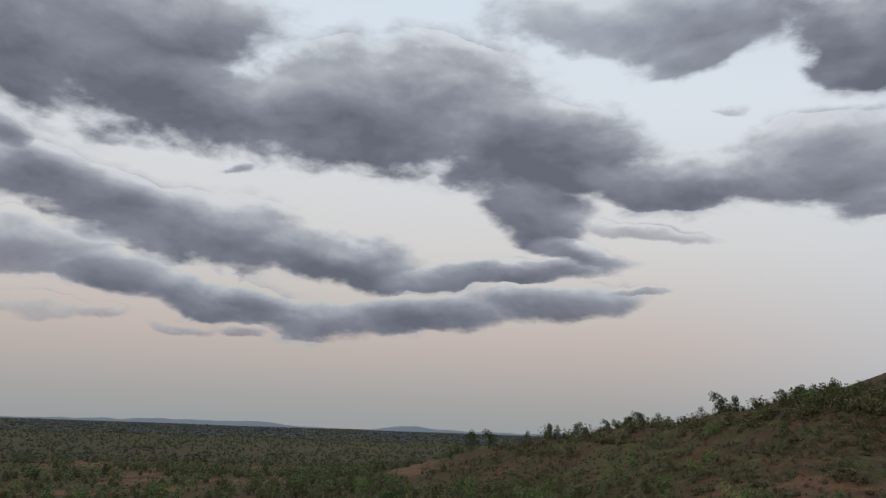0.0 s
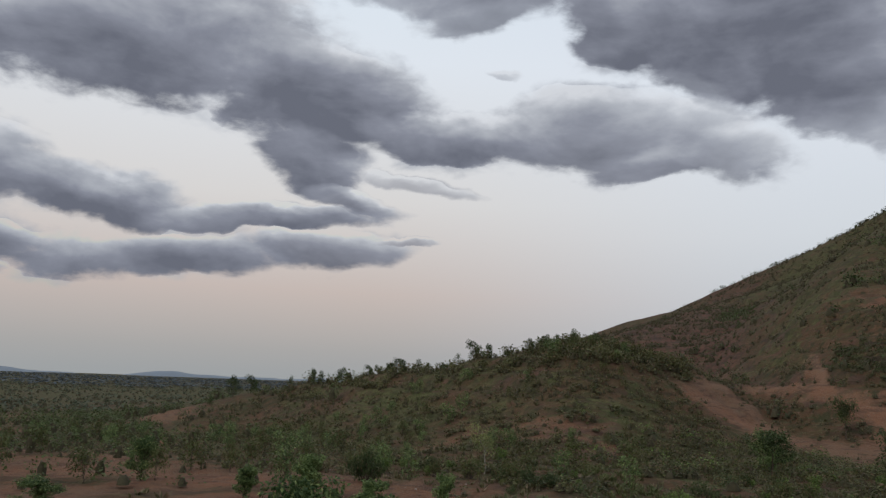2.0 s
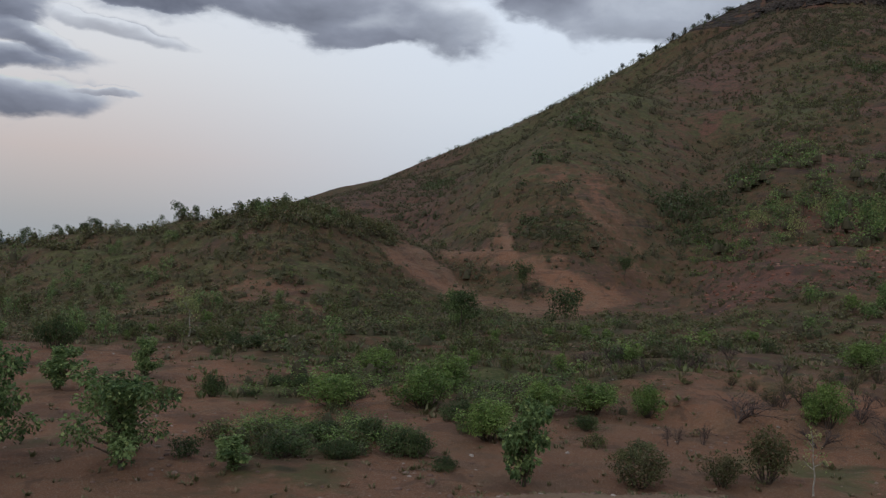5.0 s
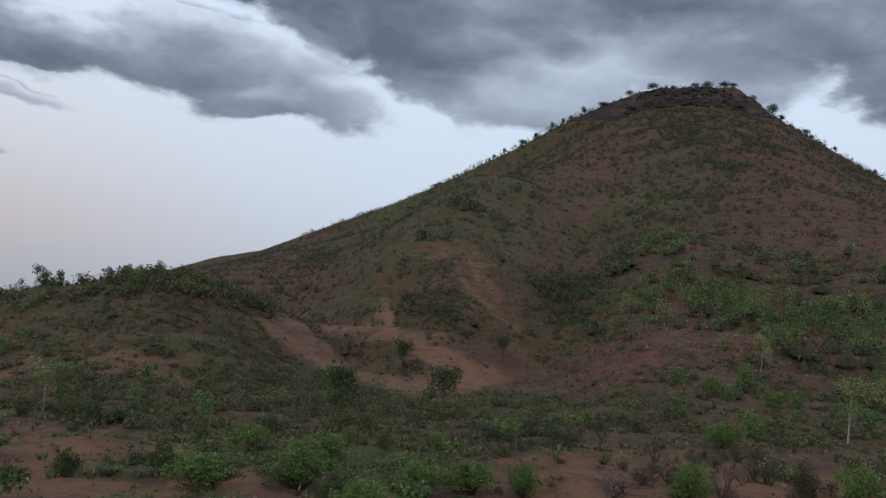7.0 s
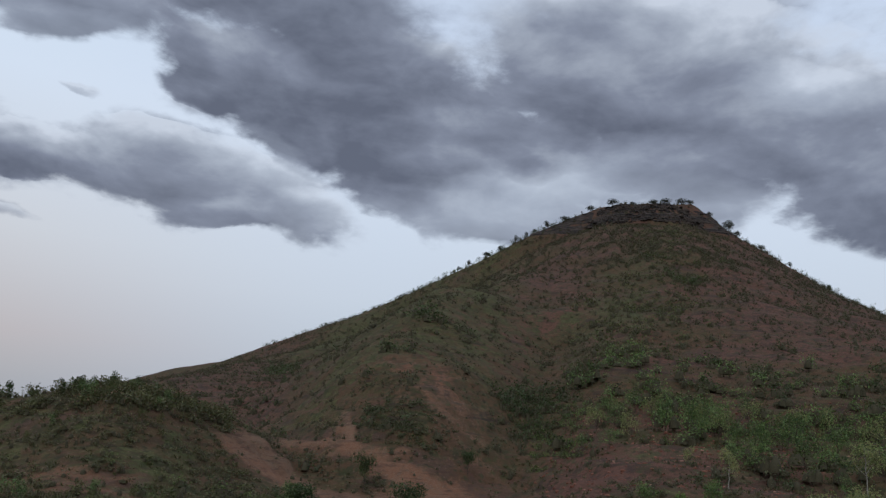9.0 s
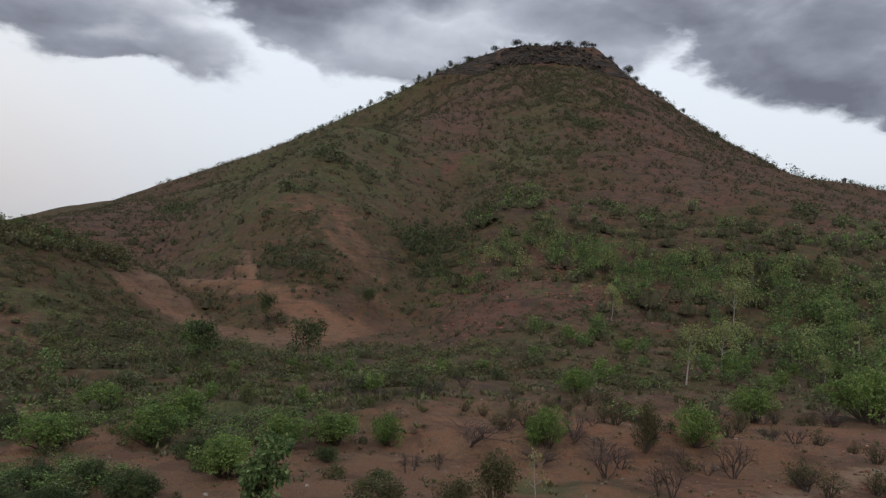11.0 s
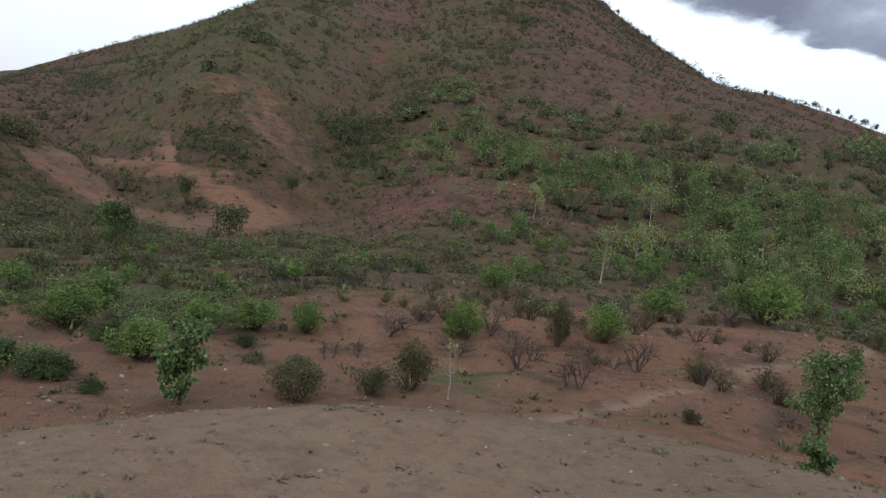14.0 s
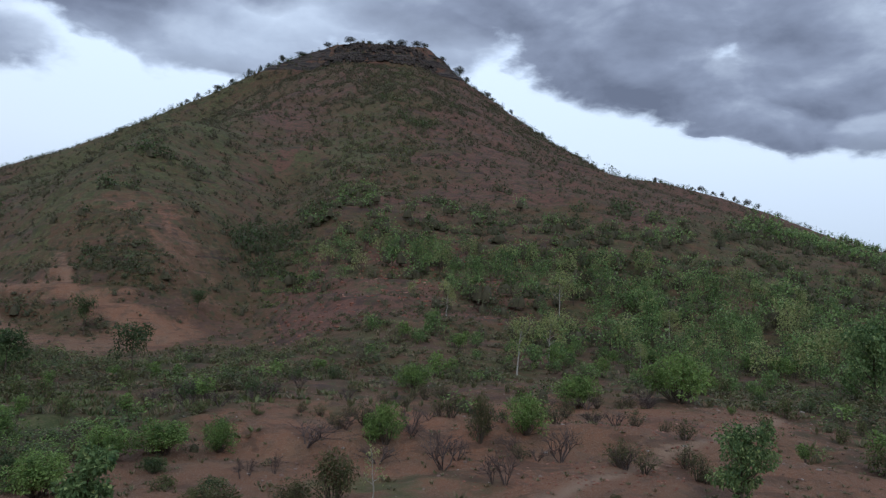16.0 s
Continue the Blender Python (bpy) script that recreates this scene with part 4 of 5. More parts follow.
def spreading_model(seed, h, w):
    """An old hilltop tree: short forked trunk, fanned limbs, wide rounded thin crown."""
    rng = np.random.default_rng(seed)
    wood, tips = limbs(rng, (0, 0, 0), h * 0.45, w * 0.40, 13, 0.022 * h, 0.05, 0.15)
    far = np.hypot(tips[:, 0], tips[:, 1]) / (0.42 * w)
    tips[:, 2] = h * (0.68 - 0.36 * far ** 2) * rng.uniform(0.75, 1.0, len(tips))
    wood += [tube([np.array((0, 0, h * 0.3)), t * (0.6, 0.6, 0.85), t], [0.06, 0.04, 0.02], 4) for t in tips[1:]]
    centres = np.concatenate([tips, tips * (0.5, 0.5, 1.04), tips * (0.8, 0.8, 0.9)])
    crown = leaves(rng, centres, np.full((len(centres), 3), 0.17) * (w * 1.05, w * 1.05, h * 1.15), 1000, 0.34, 0.62, 0.1)
    return woody(wood, M_BARK, False), mesh_of("old_crown", *crown, M_GREYLEAF)


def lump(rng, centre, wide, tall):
    """A low uneven dome in the middle of a bush, coloured dark for its inner shade."""
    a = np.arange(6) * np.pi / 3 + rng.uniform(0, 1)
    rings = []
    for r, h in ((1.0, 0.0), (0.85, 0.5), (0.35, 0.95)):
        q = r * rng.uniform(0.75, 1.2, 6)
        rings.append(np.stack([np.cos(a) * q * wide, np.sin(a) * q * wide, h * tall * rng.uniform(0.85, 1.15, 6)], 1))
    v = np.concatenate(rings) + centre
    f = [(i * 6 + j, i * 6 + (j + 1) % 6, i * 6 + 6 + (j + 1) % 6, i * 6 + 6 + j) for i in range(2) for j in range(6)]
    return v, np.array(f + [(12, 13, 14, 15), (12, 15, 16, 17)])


def clump(seed, count, leaf, low=0.15, lobes=7, shade_lumps=1, size=0.19, stem=0.0):
    """A leafy clump one metre high and wide, for joining by the thousand; last come the faces of its dark shade lumps
    and stem.
    """
    rng = np.random.default_rng(seed)
    c = rng.normal(size=(lobes, 3)) * (0.25, 0.25, 0.18) + (0, 0, 0.55)
    c[:, 2] = np.clip(c[:, 2], low + 0.1, 0.85)
    v, f = leaves(rng, c, np.full((lobes, 3), 0.24), count, leaf, 0.62, 0.1)
    v[:, 2] = np.maximum(v[:, 2], 0.0)
    pieces = [(v, f)]
    for i in range(shade_lumps):
        at = rng.normal(size=2) * (0.05 if shade_lumps == 1 else 0.15)
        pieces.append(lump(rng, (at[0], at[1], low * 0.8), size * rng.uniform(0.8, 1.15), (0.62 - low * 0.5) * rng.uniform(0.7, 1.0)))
    if stem:
        top = rng.normal(size=2) * 0.06
        pieces.append(tube([(0, 0, -0.03), (top[0] * 0.4, top[1], 0.3), (top[0], top[1], 0.62)], [stem, stem * 0.7, stem * 0.4], 3))
    return (*join(pieces), shade_lumps * 14 + (6 if stem else 0))


def scatter(name, models, xy, width, height, mat, label, category, seed, sink=0.05):
    """One mesh of many small plants or stones on the ground."""
    rng = np.random.default_rng(seed)
    z = terrain(xy[:, 0], xy[:, 1]) - sink
    turn = rng.uniform(0, 2 * np.pi, len(xy))
    which = rng.integers(0, len(models), len(xy))
    vs, fs, ms, n = [], [], [], 0
    for i, (v, f, *wood) in enumerate(models):
        s = np.where(which == i)[0]
        if not len(s):
            continue
        c, sn = np.cos(turn[s])[:, None], np.sin(turn[s])[:, None]
        w, h = width[s][:, None], height[s][:, None]
        x = (v[None, :, 0] * c - v[None, :, 1] * sn) * w + xy[s, 0][:, None]
        y = (v[None, :, 0] * sn + v[None, :, 1] * c) * w + xy[s, 1][:, None]
        zz = v[None, :, 2] * h + z[s][:, None]
        vs.append(np.stack([x, y, zz], -1).reshape(-1, 3))
        fs.append((f[None] + (np.arange(len(s)) * len(v))[:, None, None]).reshape(-1, f.shape[1]) + n)
        # slot 1: lumps coloured as the shade inside a bush, and stems
        kind = np.zeros(len(f), np.int32)
        if wood and wood[0]:
            kind[-wood[0]:] = 1
        ms.append(np.tile(kind, len(s)))
        n += len(s) * len(v)
    me = mesh_of(name, np.concatenate(vs), np.concatenate(fs), mat, True)
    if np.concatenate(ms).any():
        me.materials.append(M_SHADE_AND_STEM)
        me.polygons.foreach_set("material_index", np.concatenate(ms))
    return tagged(new(name, me), label, category, kind="stuff")


rnd = np.random.default_rng(5)


def plant_group(name, models, places, size, label, category, mark, crown="crown", trunk="trunk"):
    h0, w0 = size
    made = []
    for i, (tm, cm) in enumerate(models):
        made.append(plant(name, tm, cm, label, category, crown, trunk))
        tagged(made[-1], group=mark)
    used = [False] * len(made)
    for i, (az, d, h, w) in enumerate(places):
        j = i % len(made)
        x, y = polar(az, d)
        m = pose(x, y, ground_at(x, y) - 0.05, 0, 0, float(rnd.uniform(0, 360)))
        ob = copy_thing(made[j], m) if used[j] else made[j]
        used[j] = True
        ob.matrix_basis = m
        ob.scale = (w / w0, w / w0, h / h0)
    for j, ob in enumerate(made):
        if not used[j]:
            for o in (*ob.children_recursive, ob):
                bpy.data.objects.remove(o)


def plant_all():
    """Every plant that can be told apart, from a few models of each kind."""
    big = [q for q in SAPLING if q[3] > 2.0]
    small = [q for q in SAPLING if q[3] <= 2.0]
    words = ("young tree with large drooping green leaves on red earth", "tree", "young broad-leaved trees")
    plant_group("sapling", [sapling_model(s, 2.8, 2.6, 4200, 0.10) for s in (40, 41, 44)], big, (2.8, 2.6), *words)
    plant_group("sapling", [sapling_model(s, 2.1, 1.5, 2600, 0.10) for s in (42, 43, 45)], small, (2.1, 1.5), *words)
    plant_group("tree", [slim_tree_model(s, 3.3, 3.0, M_DARK, M_BARK, 1500, 0.20) for s in (50, 51)], DARK_TREE, (3.3, 3.0),
          "small dark green tree beside the bare gully", "tree", "dark trees in the gully")
    plant_group("bush", [bush_model(s, 1.5, 2.2, M_BUSH, 3600, 0.10, 24) for s in (60, 61, 62)], [(a, d, h, w * 1.2) for a, d, h, w in ROUND_BUSH], (1.5, 2.2),
          "rounded bright green bush on bare red soil", "bush", "green bushes", "foliage", "stem")
    plant_group("bush", [bush_model(s, 0.7, 1.6, M_DARK, 2000, 0.08, 18) for s in (70, 71, 72)], LOW_BUSH, (0.7, 1.6),
          "low spreading dark green bush on stony ground", "bush", "low dark bushes", "foliage", "stem")
    plant_group("bush", [bush_model(s, 1.2, 1.7, M_OLIVE, 2600, 0.085, 24) for s in (80, 81)], TWIGGY_BUSH, (1.2, 1.7),
          "olive brown bush with thin leaves and bare stems", "bush", "olive bushes", "foliage", "stem")
    words = ("slender tree with pale trunk and yellowish leaves", "tree", "pale slender trees")
    plant_group("tree", [slim_tree_model(s, 4.5, 2.7, None, None, 780, 0.2, 0.4, 0.2) for s in (90, 91, 92)], [q for q in SLIM_TREE if q[1] > 30], (4.5, 2.7), *words)
    plant_group("tree", [slim_tree_model(93, 1.9, 0.75, None, None, 150, 0.09, 0.4, 0.2)], [q for q in SLIM_TREE if q[1] < 30], (1.9, 0.75), *words)
    plant_group("dead_shrub", [(twig_shrub_model(s, 1.3, 1.3), None) for s in (100, 101, 102)], DEAD_SHRUB, (1.3, 1.3),
          "leafless dark brown shrub on eroded red bank", "shrub", "dead shrubs", "crown", "stem")
    plant_group("tree", [slim_tree_model(s, 2.6, 1.9, M_DARK, M_BARK, 900, 0.20, 0.08, 0.2) for s in (110, 111, 112)], RIDGE_TREE, (3.1, 2.2),
          "small green tree on the crest of the knoll", "tree", "trees on the knoll crest")
    crest = [(float(a), float(np.interp(a, *zip(*[(q[0], q[1]) for q in KNOLL]))) + float(rnd.uniform(-6, 1)), float(h), float(h * 0.7))
             for a, h in zip(rnd.uniform(1, 28, 34), rnd.uniform(0.9, 2.1, 34))]
    plant_group("tree", [slim_tree_model(s, 2.0, 1.4, M_DARK, M_BARK, 420, 0.18, 0.08, 0.22) for s in (113, 114)], crest, (2.0, 1.4),
                "small bushy tree on the crest of the knoll", "tree", "trees on the knoll crest")
    far = np.geomspace(150, 640, 300)

    def brow(a):
        x, y = far * math.sin(radians(a)), far * math.cos(radians(a))
        return float(far[np.argmax(terrain(x, y) / far)])

    az = np.concatenate([rnd.uniform(35.5, 47, 100), rnd.uniform(45, 57, 130), rnd.uniform(68, 82, 90), rnd.uniform(82, 99, 150)])
    d = np.array([brow(a) for a in az]) - 0.5
    tall = rnd.uniform(1.0, 2.0, len(az)) ** 2
    xy = np.stack([d * np.sin(np.radians(az)), d * np.cos(np.radians(az))], 1)
    scatter("skyline_trees", [clump(s, 54, 0.15, 0.06, 8, 0, 0, 0.02) for s in (115, 116, 117, 118)], xy, tall * rnd.uniform(0.55, 0.95, len(az)), tall * np.where(az < 47, 0.75, 1.1), M_DARK, "small thin trees along the skyline of the hill", "trees", 119, 0.35)
    plant_group("tree", [spreading_model(s, 4.6, 6.0) for s in (120, 121, 122, 123)], [(a, d, h * 1.15, w * 1.2) for a, d, h, w in SUMMIT_TREE + SHOULDER_TREE], (4.6, 6.0),
          "spreading old tree on the hill skyline", "tree", "trees on the hill skyline")


plant_all()

# ---------------------------------------------------------------- scrub, wood, grass and gravel


def tuft(seed, blades):
    """A tuft of grass one metre high."""
    rng = np.random.default_rng(seed)
    a = rng.uniform(0, 2 * np.pi, blades)
    root = np.stack([np.cos(a), np.sin(a), a * 0], 1) * rng.uniform(0, 0.25, blades)[:, None]
    way = np.stack([np.cos(a), np.sin(a), a * 0], 1) * rng.uniform(0.1, 0.55, blades)[:, None] + (0, 0, 1)
    tip = root + way * rng.uniform(0.5, 1.0, blades)[:, None]
    side = np.stack([-np.sin(a), np.cos(a), a * 0], 1) * 0.06
    mid = (root + tip) / 2
    v = np.stack([root, mid + side, tip, mid - side], 1).reshape(-1, 3)
    return v, np.arange(blades * 4).reshape(-1, 4)


def spots(seed, count, az0, az1, d0, d1, keep, power=1.0):
    """Random places in a sector, thinned by keep(x, y, z)."""
    rng = np.random.default_rng(seed)
    az = np.radians(rng.uniform(az0, az1, count))
    u = rng.uniform(0, 1, count)
    d = (d0 ** power + u * (d1 ** power - d0 ** power)) ** (1 / power)
    x, y = d * np.sin(az), d * np.cos(az)
    z = terrain(x, y)
    ok = rng.uniform(0, 1, count) < keep(x, y, z)
    return np.stack([x, y], 1)[ok]


def belt_of(x, y):
    r, az = np.hypot(x, y), np.degrees(np.arctan2(x, y))
    n = perlin(x / 25, y / 25, 51)
    top = np.interp(az, [56, 61, 66, 71, 77, 81, 84.5, 89, 93, 97], [126, 168, 166, 155, 153, 157, 172, 210, 430, 720])
    foot = np.interp(az, [56, 67, 73, 82], [116, 114, 94, 78])
    return smooth(foot - 6, foot + 6, r + n * 8) * smooth(top + 16, top - 8, r + n * 12) * smooth(55, 66, az + n * 4 + 6 * smooth(100, 160, r))


def open_of(x, y):
    """Where scrub grows: not on the bare flat, the track or the path."""
    b, g, rk = zones(x, y, terrain(x, y))
    return np.clip(1.15 - b, 0, 1), g, rk


def keep_hill(x, y, z):
    o, g, rk = open_of(x, y)
    return np.clip((0.25 + 0.75 * o) * (0.10 + 0.8 * smooth(0.0, 0.45, perlin(x / 16, y / 16, 61) + 0.5 * perlin(x / 45, y / 45, 62))) * (1 - 0.35 * rk), 0, 1) * (1 - 0.92 * np.maximum(inside(x, y, TRACK_BARE, 2), inside(x, y, TERRACE_BARE, 2))) * smooth(-6.5, -2, z)


def keep_tussock(x, y, z):
    o, g, rk = open_of(x, y)
    wash = np.maximum(inside(x, y, TRACK_BARE, 2), inside(x, y, TERRACE_BARE, 2))
    return np.clip((0.3 + 0.7 * o) * (0.35 + 0.65 * smooth(-0.2, 0.4, perlin(x / 20, y / 20, 60))), 0, 1) * smooth(-6.3, -3, z) * (1 - 0.85 * wash)


def keep_knoll(x, y, z):
    o, g, rk = open_of(x, y)
    return np.clip(o * (0.25 + 0.75 * smooth(-0.2, 0.4, perlin(x / 9, y / 9, 63))), 0, 1)


def keep_vale(x, y, z):
    o, g, rk = open_of(x, y)
    return np.clip(o * (0.25 + 0.75 * smooth(-0.25, 0.2, perlin(x / 8, y / 8, 64))), 0, 1) * smooth(2, -3, z) * (1 - 0.75 * inside(x, y, GRAVEL_FLAT, 3.0)) * (1 - 0.6 * inside(x, y, APRON, 4.0))


def keep_plain(x, y, z):
    return 0.10 + 0.90 * smooth(-0.1, 0.3, perlin(x / 45, y / 45, 65) + 0.6 * perlin(x / 15, y / 15, 66))


def keep_ravine(x, y, z):
    r = np.hypot(x, y)
    return np.clip(inside(x, y, RAVINE_DARK, 3.0) + 0.8 * np.exp(-(along(x, y, HOLLOW) / 9) ** 2) * smooth(0.05, 0.4, perlin(x / 30, y / 30, 67)), 0, 1)


def sizes(n, lo, hi, seed):
    return np.random.default_rng(seed).uniform(lo, hi, n) ** 1.0


def build_scrub():
    fine = [clump(s, 64, 0.21) for s in (200, 201, 202, 203)]
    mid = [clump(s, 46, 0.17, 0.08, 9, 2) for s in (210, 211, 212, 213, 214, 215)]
    distant = [clump(s, 8, 0.34, 0.02, 4) for s in range(230, 234)]
    far = [clump(s, 14, 0.25, 0.02, 5) for s in range(220, 228)]
    # the near slope of the knoll and the valley floor
    p = spots(301, 5600, -8, 46, 58, 140, keep_knoll, 2)
    scatter("knoll_scrub", [clump(s, 34, 0.16, 0.06, 9) for s in (214, 215, 216)], p, sizes(len(p), 0.6, 1.7, 1), sizes(len(p), 0.4, 1.1, 2), M_KNOLL, "knee-high green scrub over the knoll", "scrub", 11)
    rng = np.random.default_rng(70)
    a = np.concatenate([rng.uniform(4, 34, 150), rng.uniform(24, 34, 170)])
    d = np.interp(a, [q[0] for q in KNOLL], [q[1] for q in KNOLL]) - rng.uniform(-2, 14, len(a))
    p = np.stack([d * np.sin(np.radians(a)), d * np.cos(np.radians(a))], 1)
    scatter("crest_scrub", fine, p, sizes(len(p), 0.9, 2.2, 71), sizes(len(p), 0.7, 1.7, 72), M_KNOLL, "leafy green scrub along the crest of the knoll", "scrub", 73)
    p = spots(302, 2100, 6, 100, 46, 100, keep_vale, 1.8)
    scatter("valley_scrub", fine, p, sizes(len(p), 0.6, 1.7, 3), sizes(len(p), 0.3, 0.9, 4), M_KNOLL, "green scrub on the valley floor", "scrub", 12)
    p = spots(319, 1500, 26, 100, 36, 92, lambda x, y, z: keep_vale(x, y, z) * smooth(-0.1, 0.3, perlin(x / 6, y / 6, 87)), 1.6)
    s = sizes(len(p), 0.9, 2.2, 61)
    kind = np.random.default_rng(62).uniform(0, 1, len(p))
    brush = [clump(s, 110, 0.10, 0.05, 10) for s in (251, 252, 253)]
    for lo, hi, mat, words in ((0, 0.4, M_BUSH, "bright green brush on the valley floor"), (0.4, 0.72, M_DARK, "dark green brush on the valley floor"), (0.72, 1, M_DRY, "dry brown brush on the valley floor")):
        c = (kind >= lo) & (kind < hi)
        scatter("valley_brush", brush, p[c], s[c], s[c] * 0.62, mat, words, "bushes", 63)
    p = spots(320, 520, 20, 56, 24, 41, lambda x, y, z: smooth(-0.1, 0.3, perlin(x / 5, y / 5, 88)) * smooth(56, 46, np.degrees(np.arctan2(x, y))), 1.4)
    s = sizes(len(p), 0.5, 1.5, 64)
    turn = np.random.default_rng(65).uniform(0, 1, len(p)) < 0.5
    for c, mat, words in ((turn, M_BUSH, "low bright green brush on the red flat"), (~turn, M_DARK, "low dark green brush on the red flat")):
        scatter("flat_brush", [clump(s, 240, 0.075, 0.03, 12) for s in (254, 255)], p[c], s[c], s[c] * 0.55, mat, words, "bushes", 66)
    # hillside: thousands of small tussocks and shrubs, and fewer larger ones
    p = spots(303, 26000, 22, 100, 92, 480, keep_tussock, 1.7)
    d = np.hypot(p[:, 0], p[:, 1])
    s = sizes(len(p), 0.55, 1.55, 5) * np.interp(d, [90, 400], [0.8, 1.7])
    half = np.random.default_rng(4).uniform(0, 1, len(p)) < 0.5
    scatter("hill_scrub", far, p[half], s[half], s[half] * 0.75, M_HILL, "scattered dark green scrub up the hillside", "scrub", 13)
    scatter("dry_scrub", far, p[~half], s[~half], s[~half] * 0.7, M_DRY, "dry brown scrub and tussocks on the hillside", "scrub", 19)
    p = spots(309, 12000, 24, 100, 95, 470, keep_hill, 1.7)
    s = 0.8 + 2.2 * sizes(len(p), 0, 1, 25) ** 1.8
    half = np.random.default_rng(14).uniform(0, 1, len(p)) < 0.5
    scatter("hill_bushes", mid, p[half], s[half], s[half] * 0.9, M_HILL, "larger green bushes on the hillside", "bushes", 20, 0.3)
    scatter("dark_hill_bushes", mid, p[~half], s[~half], s[~half] * 0.85, M_DARK, "larger dark bushes on the hillside", "bushes", 29, 0.3)
    p = spots(323, 2300, 46, 76, 240, 460, lambda x, y, z: smooth(-0.3, 0.25, perlin(x / 22, y / 22, 91)) * smooth(149, 138, z) * smooth(60, 80, z), 1.2)
    s = sizes(len(p), 1.2, 3.2, 92)
    scatter("upper_bushes", mid, p, s, s * 0.95, M_HILL, "pale olive bushes high on the hill", "bushes", 93, 0.4)
    rng = np.random.default_rng(94)
    groves = [(36.8, 281, 9, 26), (37.6, 270, 5, 10), (46.8, 183, 5, 16), (65.5, 268, 8, 26), (77.1, 172, 3, 7), (80.4, 175, 4, 9), (58.4, 157, 4, 12), (44.6, 151, 3, 6), (63.5, 300, 6, 10)]
    p = np.concatenate([np.array(polar(a, d)) + rng.normal(size=(n, 2)) * wide * 0.5 for a, d, wide, n in groves])
    s = sizes(len(p), 1.8, 4.2, 95)
    scatter("dark_groves", mid, p, s, s * 0.9, M_DARK, "dark green groves in folds of the hillside", "bushes", 96, 0.7)
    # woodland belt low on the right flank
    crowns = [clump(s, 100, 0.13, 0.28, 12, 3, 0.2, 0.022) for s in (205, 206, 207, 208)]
    p = spots(304, 1500, 56, 101, 88, 216, lambda x, y, z: belt_of(x, y) * (0.25 + 0.75 * smooth(-0.2, 0.3, perlin(x / 12, y / 12, 69))), 1.2)
    s = sizes(len(p), 1.3, 3.7, 7)
    tall = s * sizes(len(p), 0.8, 1.2, 8)
    kind = np.random.default_rng(6).uniform(0, 1, len(p))
    for lo, hi, mat, words in ((0, 0.5, M_BELT, "open green woodland at the foot of the hill"), (0.5, 0.8, M_SCRUB, "duller green trees of the open woodland"), (0.8, 1, M_DARK, "dark trees among the open woodland")):
        c = (kind >= lo) & (kind < hi)
        scatter("woodland", crowns, p[c], s[c], tall[c], mat, words, "trees", 14, 0.25)
    p = spots(316, 1700, 86, 102, 200, 640, lambda x, y, z: belt_of(x, y), 1.3)
    s = sizes(len(p), 2.6, 5.0, 57)
    scatter("upper_woodland", mid, p, s, s * sizes(len(p), 0.85, 1.2, 58), M_BELT, "green woodland on the shoulder of the hill", "trees", 54)
    p = spots(317, 420, 42.5, 50, 112, 130, lambda x, y, z: inside(x, y, THICKET, 2.5), 1)
    s = sizes(len(p), 0.7, 1.7, 59)
    scatter("thicket", mid, p, s, s * 0.6, M_DARK, "dark green thicket above the bare gully", "bushes", 55, 0.25)
    p = spots(318, 800, 57, 68, 160, 430, lambda x, y, z: np.exp(-(along(x, y, [(60, 165), (62, 220), (64.0, 290), (64.5, 380)]) / 13.0) ** 2), 1.2)
    s = sizes(len(p), 1.4, 3.4, 60)
    scatter("slope_bushes", mid, p, s, s * 0.9, M_SCRUB, "green bushes in the long streak up the hill", "bushes", 56, 0.4)
    # dark growth in the ravine
    p = spots(305, 5000, 30, 60, 92, 380, keep_ravine, 1)
    s = sizes(len(p), 1.2, 3.0, 9)
    scatter("ravine_growth", mid, p, s, s * 0.9, M_DARK, "dark bushes in the ravine", "bushes", 15)
    p = spots(324, 300, 51.5, 58, 124, 168, lambda x, y, z: inside(x, y, RAVINE_DARK, 6.0), 1)
    s = sizes(len(p), 0.9, 2.3, 97)
    scatter("ravine_trees", mid, p, s, s * 1.1, M_DARK, "dark leafy trees crowding the ravine", "trees", 98, 0.5)
    p = spots(325, 120, 54.8, 58.5, 116, 142, lambda x, y, z: x * 0 + 1, 1)
    s = sizes(len(p), 0.7, 1.7, 99)
    scatter("ravine_brush", mid, p, s, s * 0.7, M_BUSH, "bright green brush at the mouth of the ravine", "bushes", 100, 0.2)
    # the plain to the west
    shrub = [clump(s, 66, 0.145, 0.2, 9) for s in (240, 241, 242)]
    p = spots(306, 2300, -36, 15, 48, 460, lambda x, y, z: keep_plain(x, y, z) * smooth(15, 9, np.degrees(np.arctan2(x, y))) * smooth(1.0, -3.0, z), 1.15)
    s = sizes(len(p), 1.1, 2.9, 10) * np.interp(np.hypot(p[:, 0], p[:, 1]), [50, 200], [0.75, 1.6])
    scatter("plain_bushes", shrub, p, s, s * sizes(len(p), 0.55, 1.0, 16), M_PLAIN, "scattered green bushes over the plain", "bushes", 16)
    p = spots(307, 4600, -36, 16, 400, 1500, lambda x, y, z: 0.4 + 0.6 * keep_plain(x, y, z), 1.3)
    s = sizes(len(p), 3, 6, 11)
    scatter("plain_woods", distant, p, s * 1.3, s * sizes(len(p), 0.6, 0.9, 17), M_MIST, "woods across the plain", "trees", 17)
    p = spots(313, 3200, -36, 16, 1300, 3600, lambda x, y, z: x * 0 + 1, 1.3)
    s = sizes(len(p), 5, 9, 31)
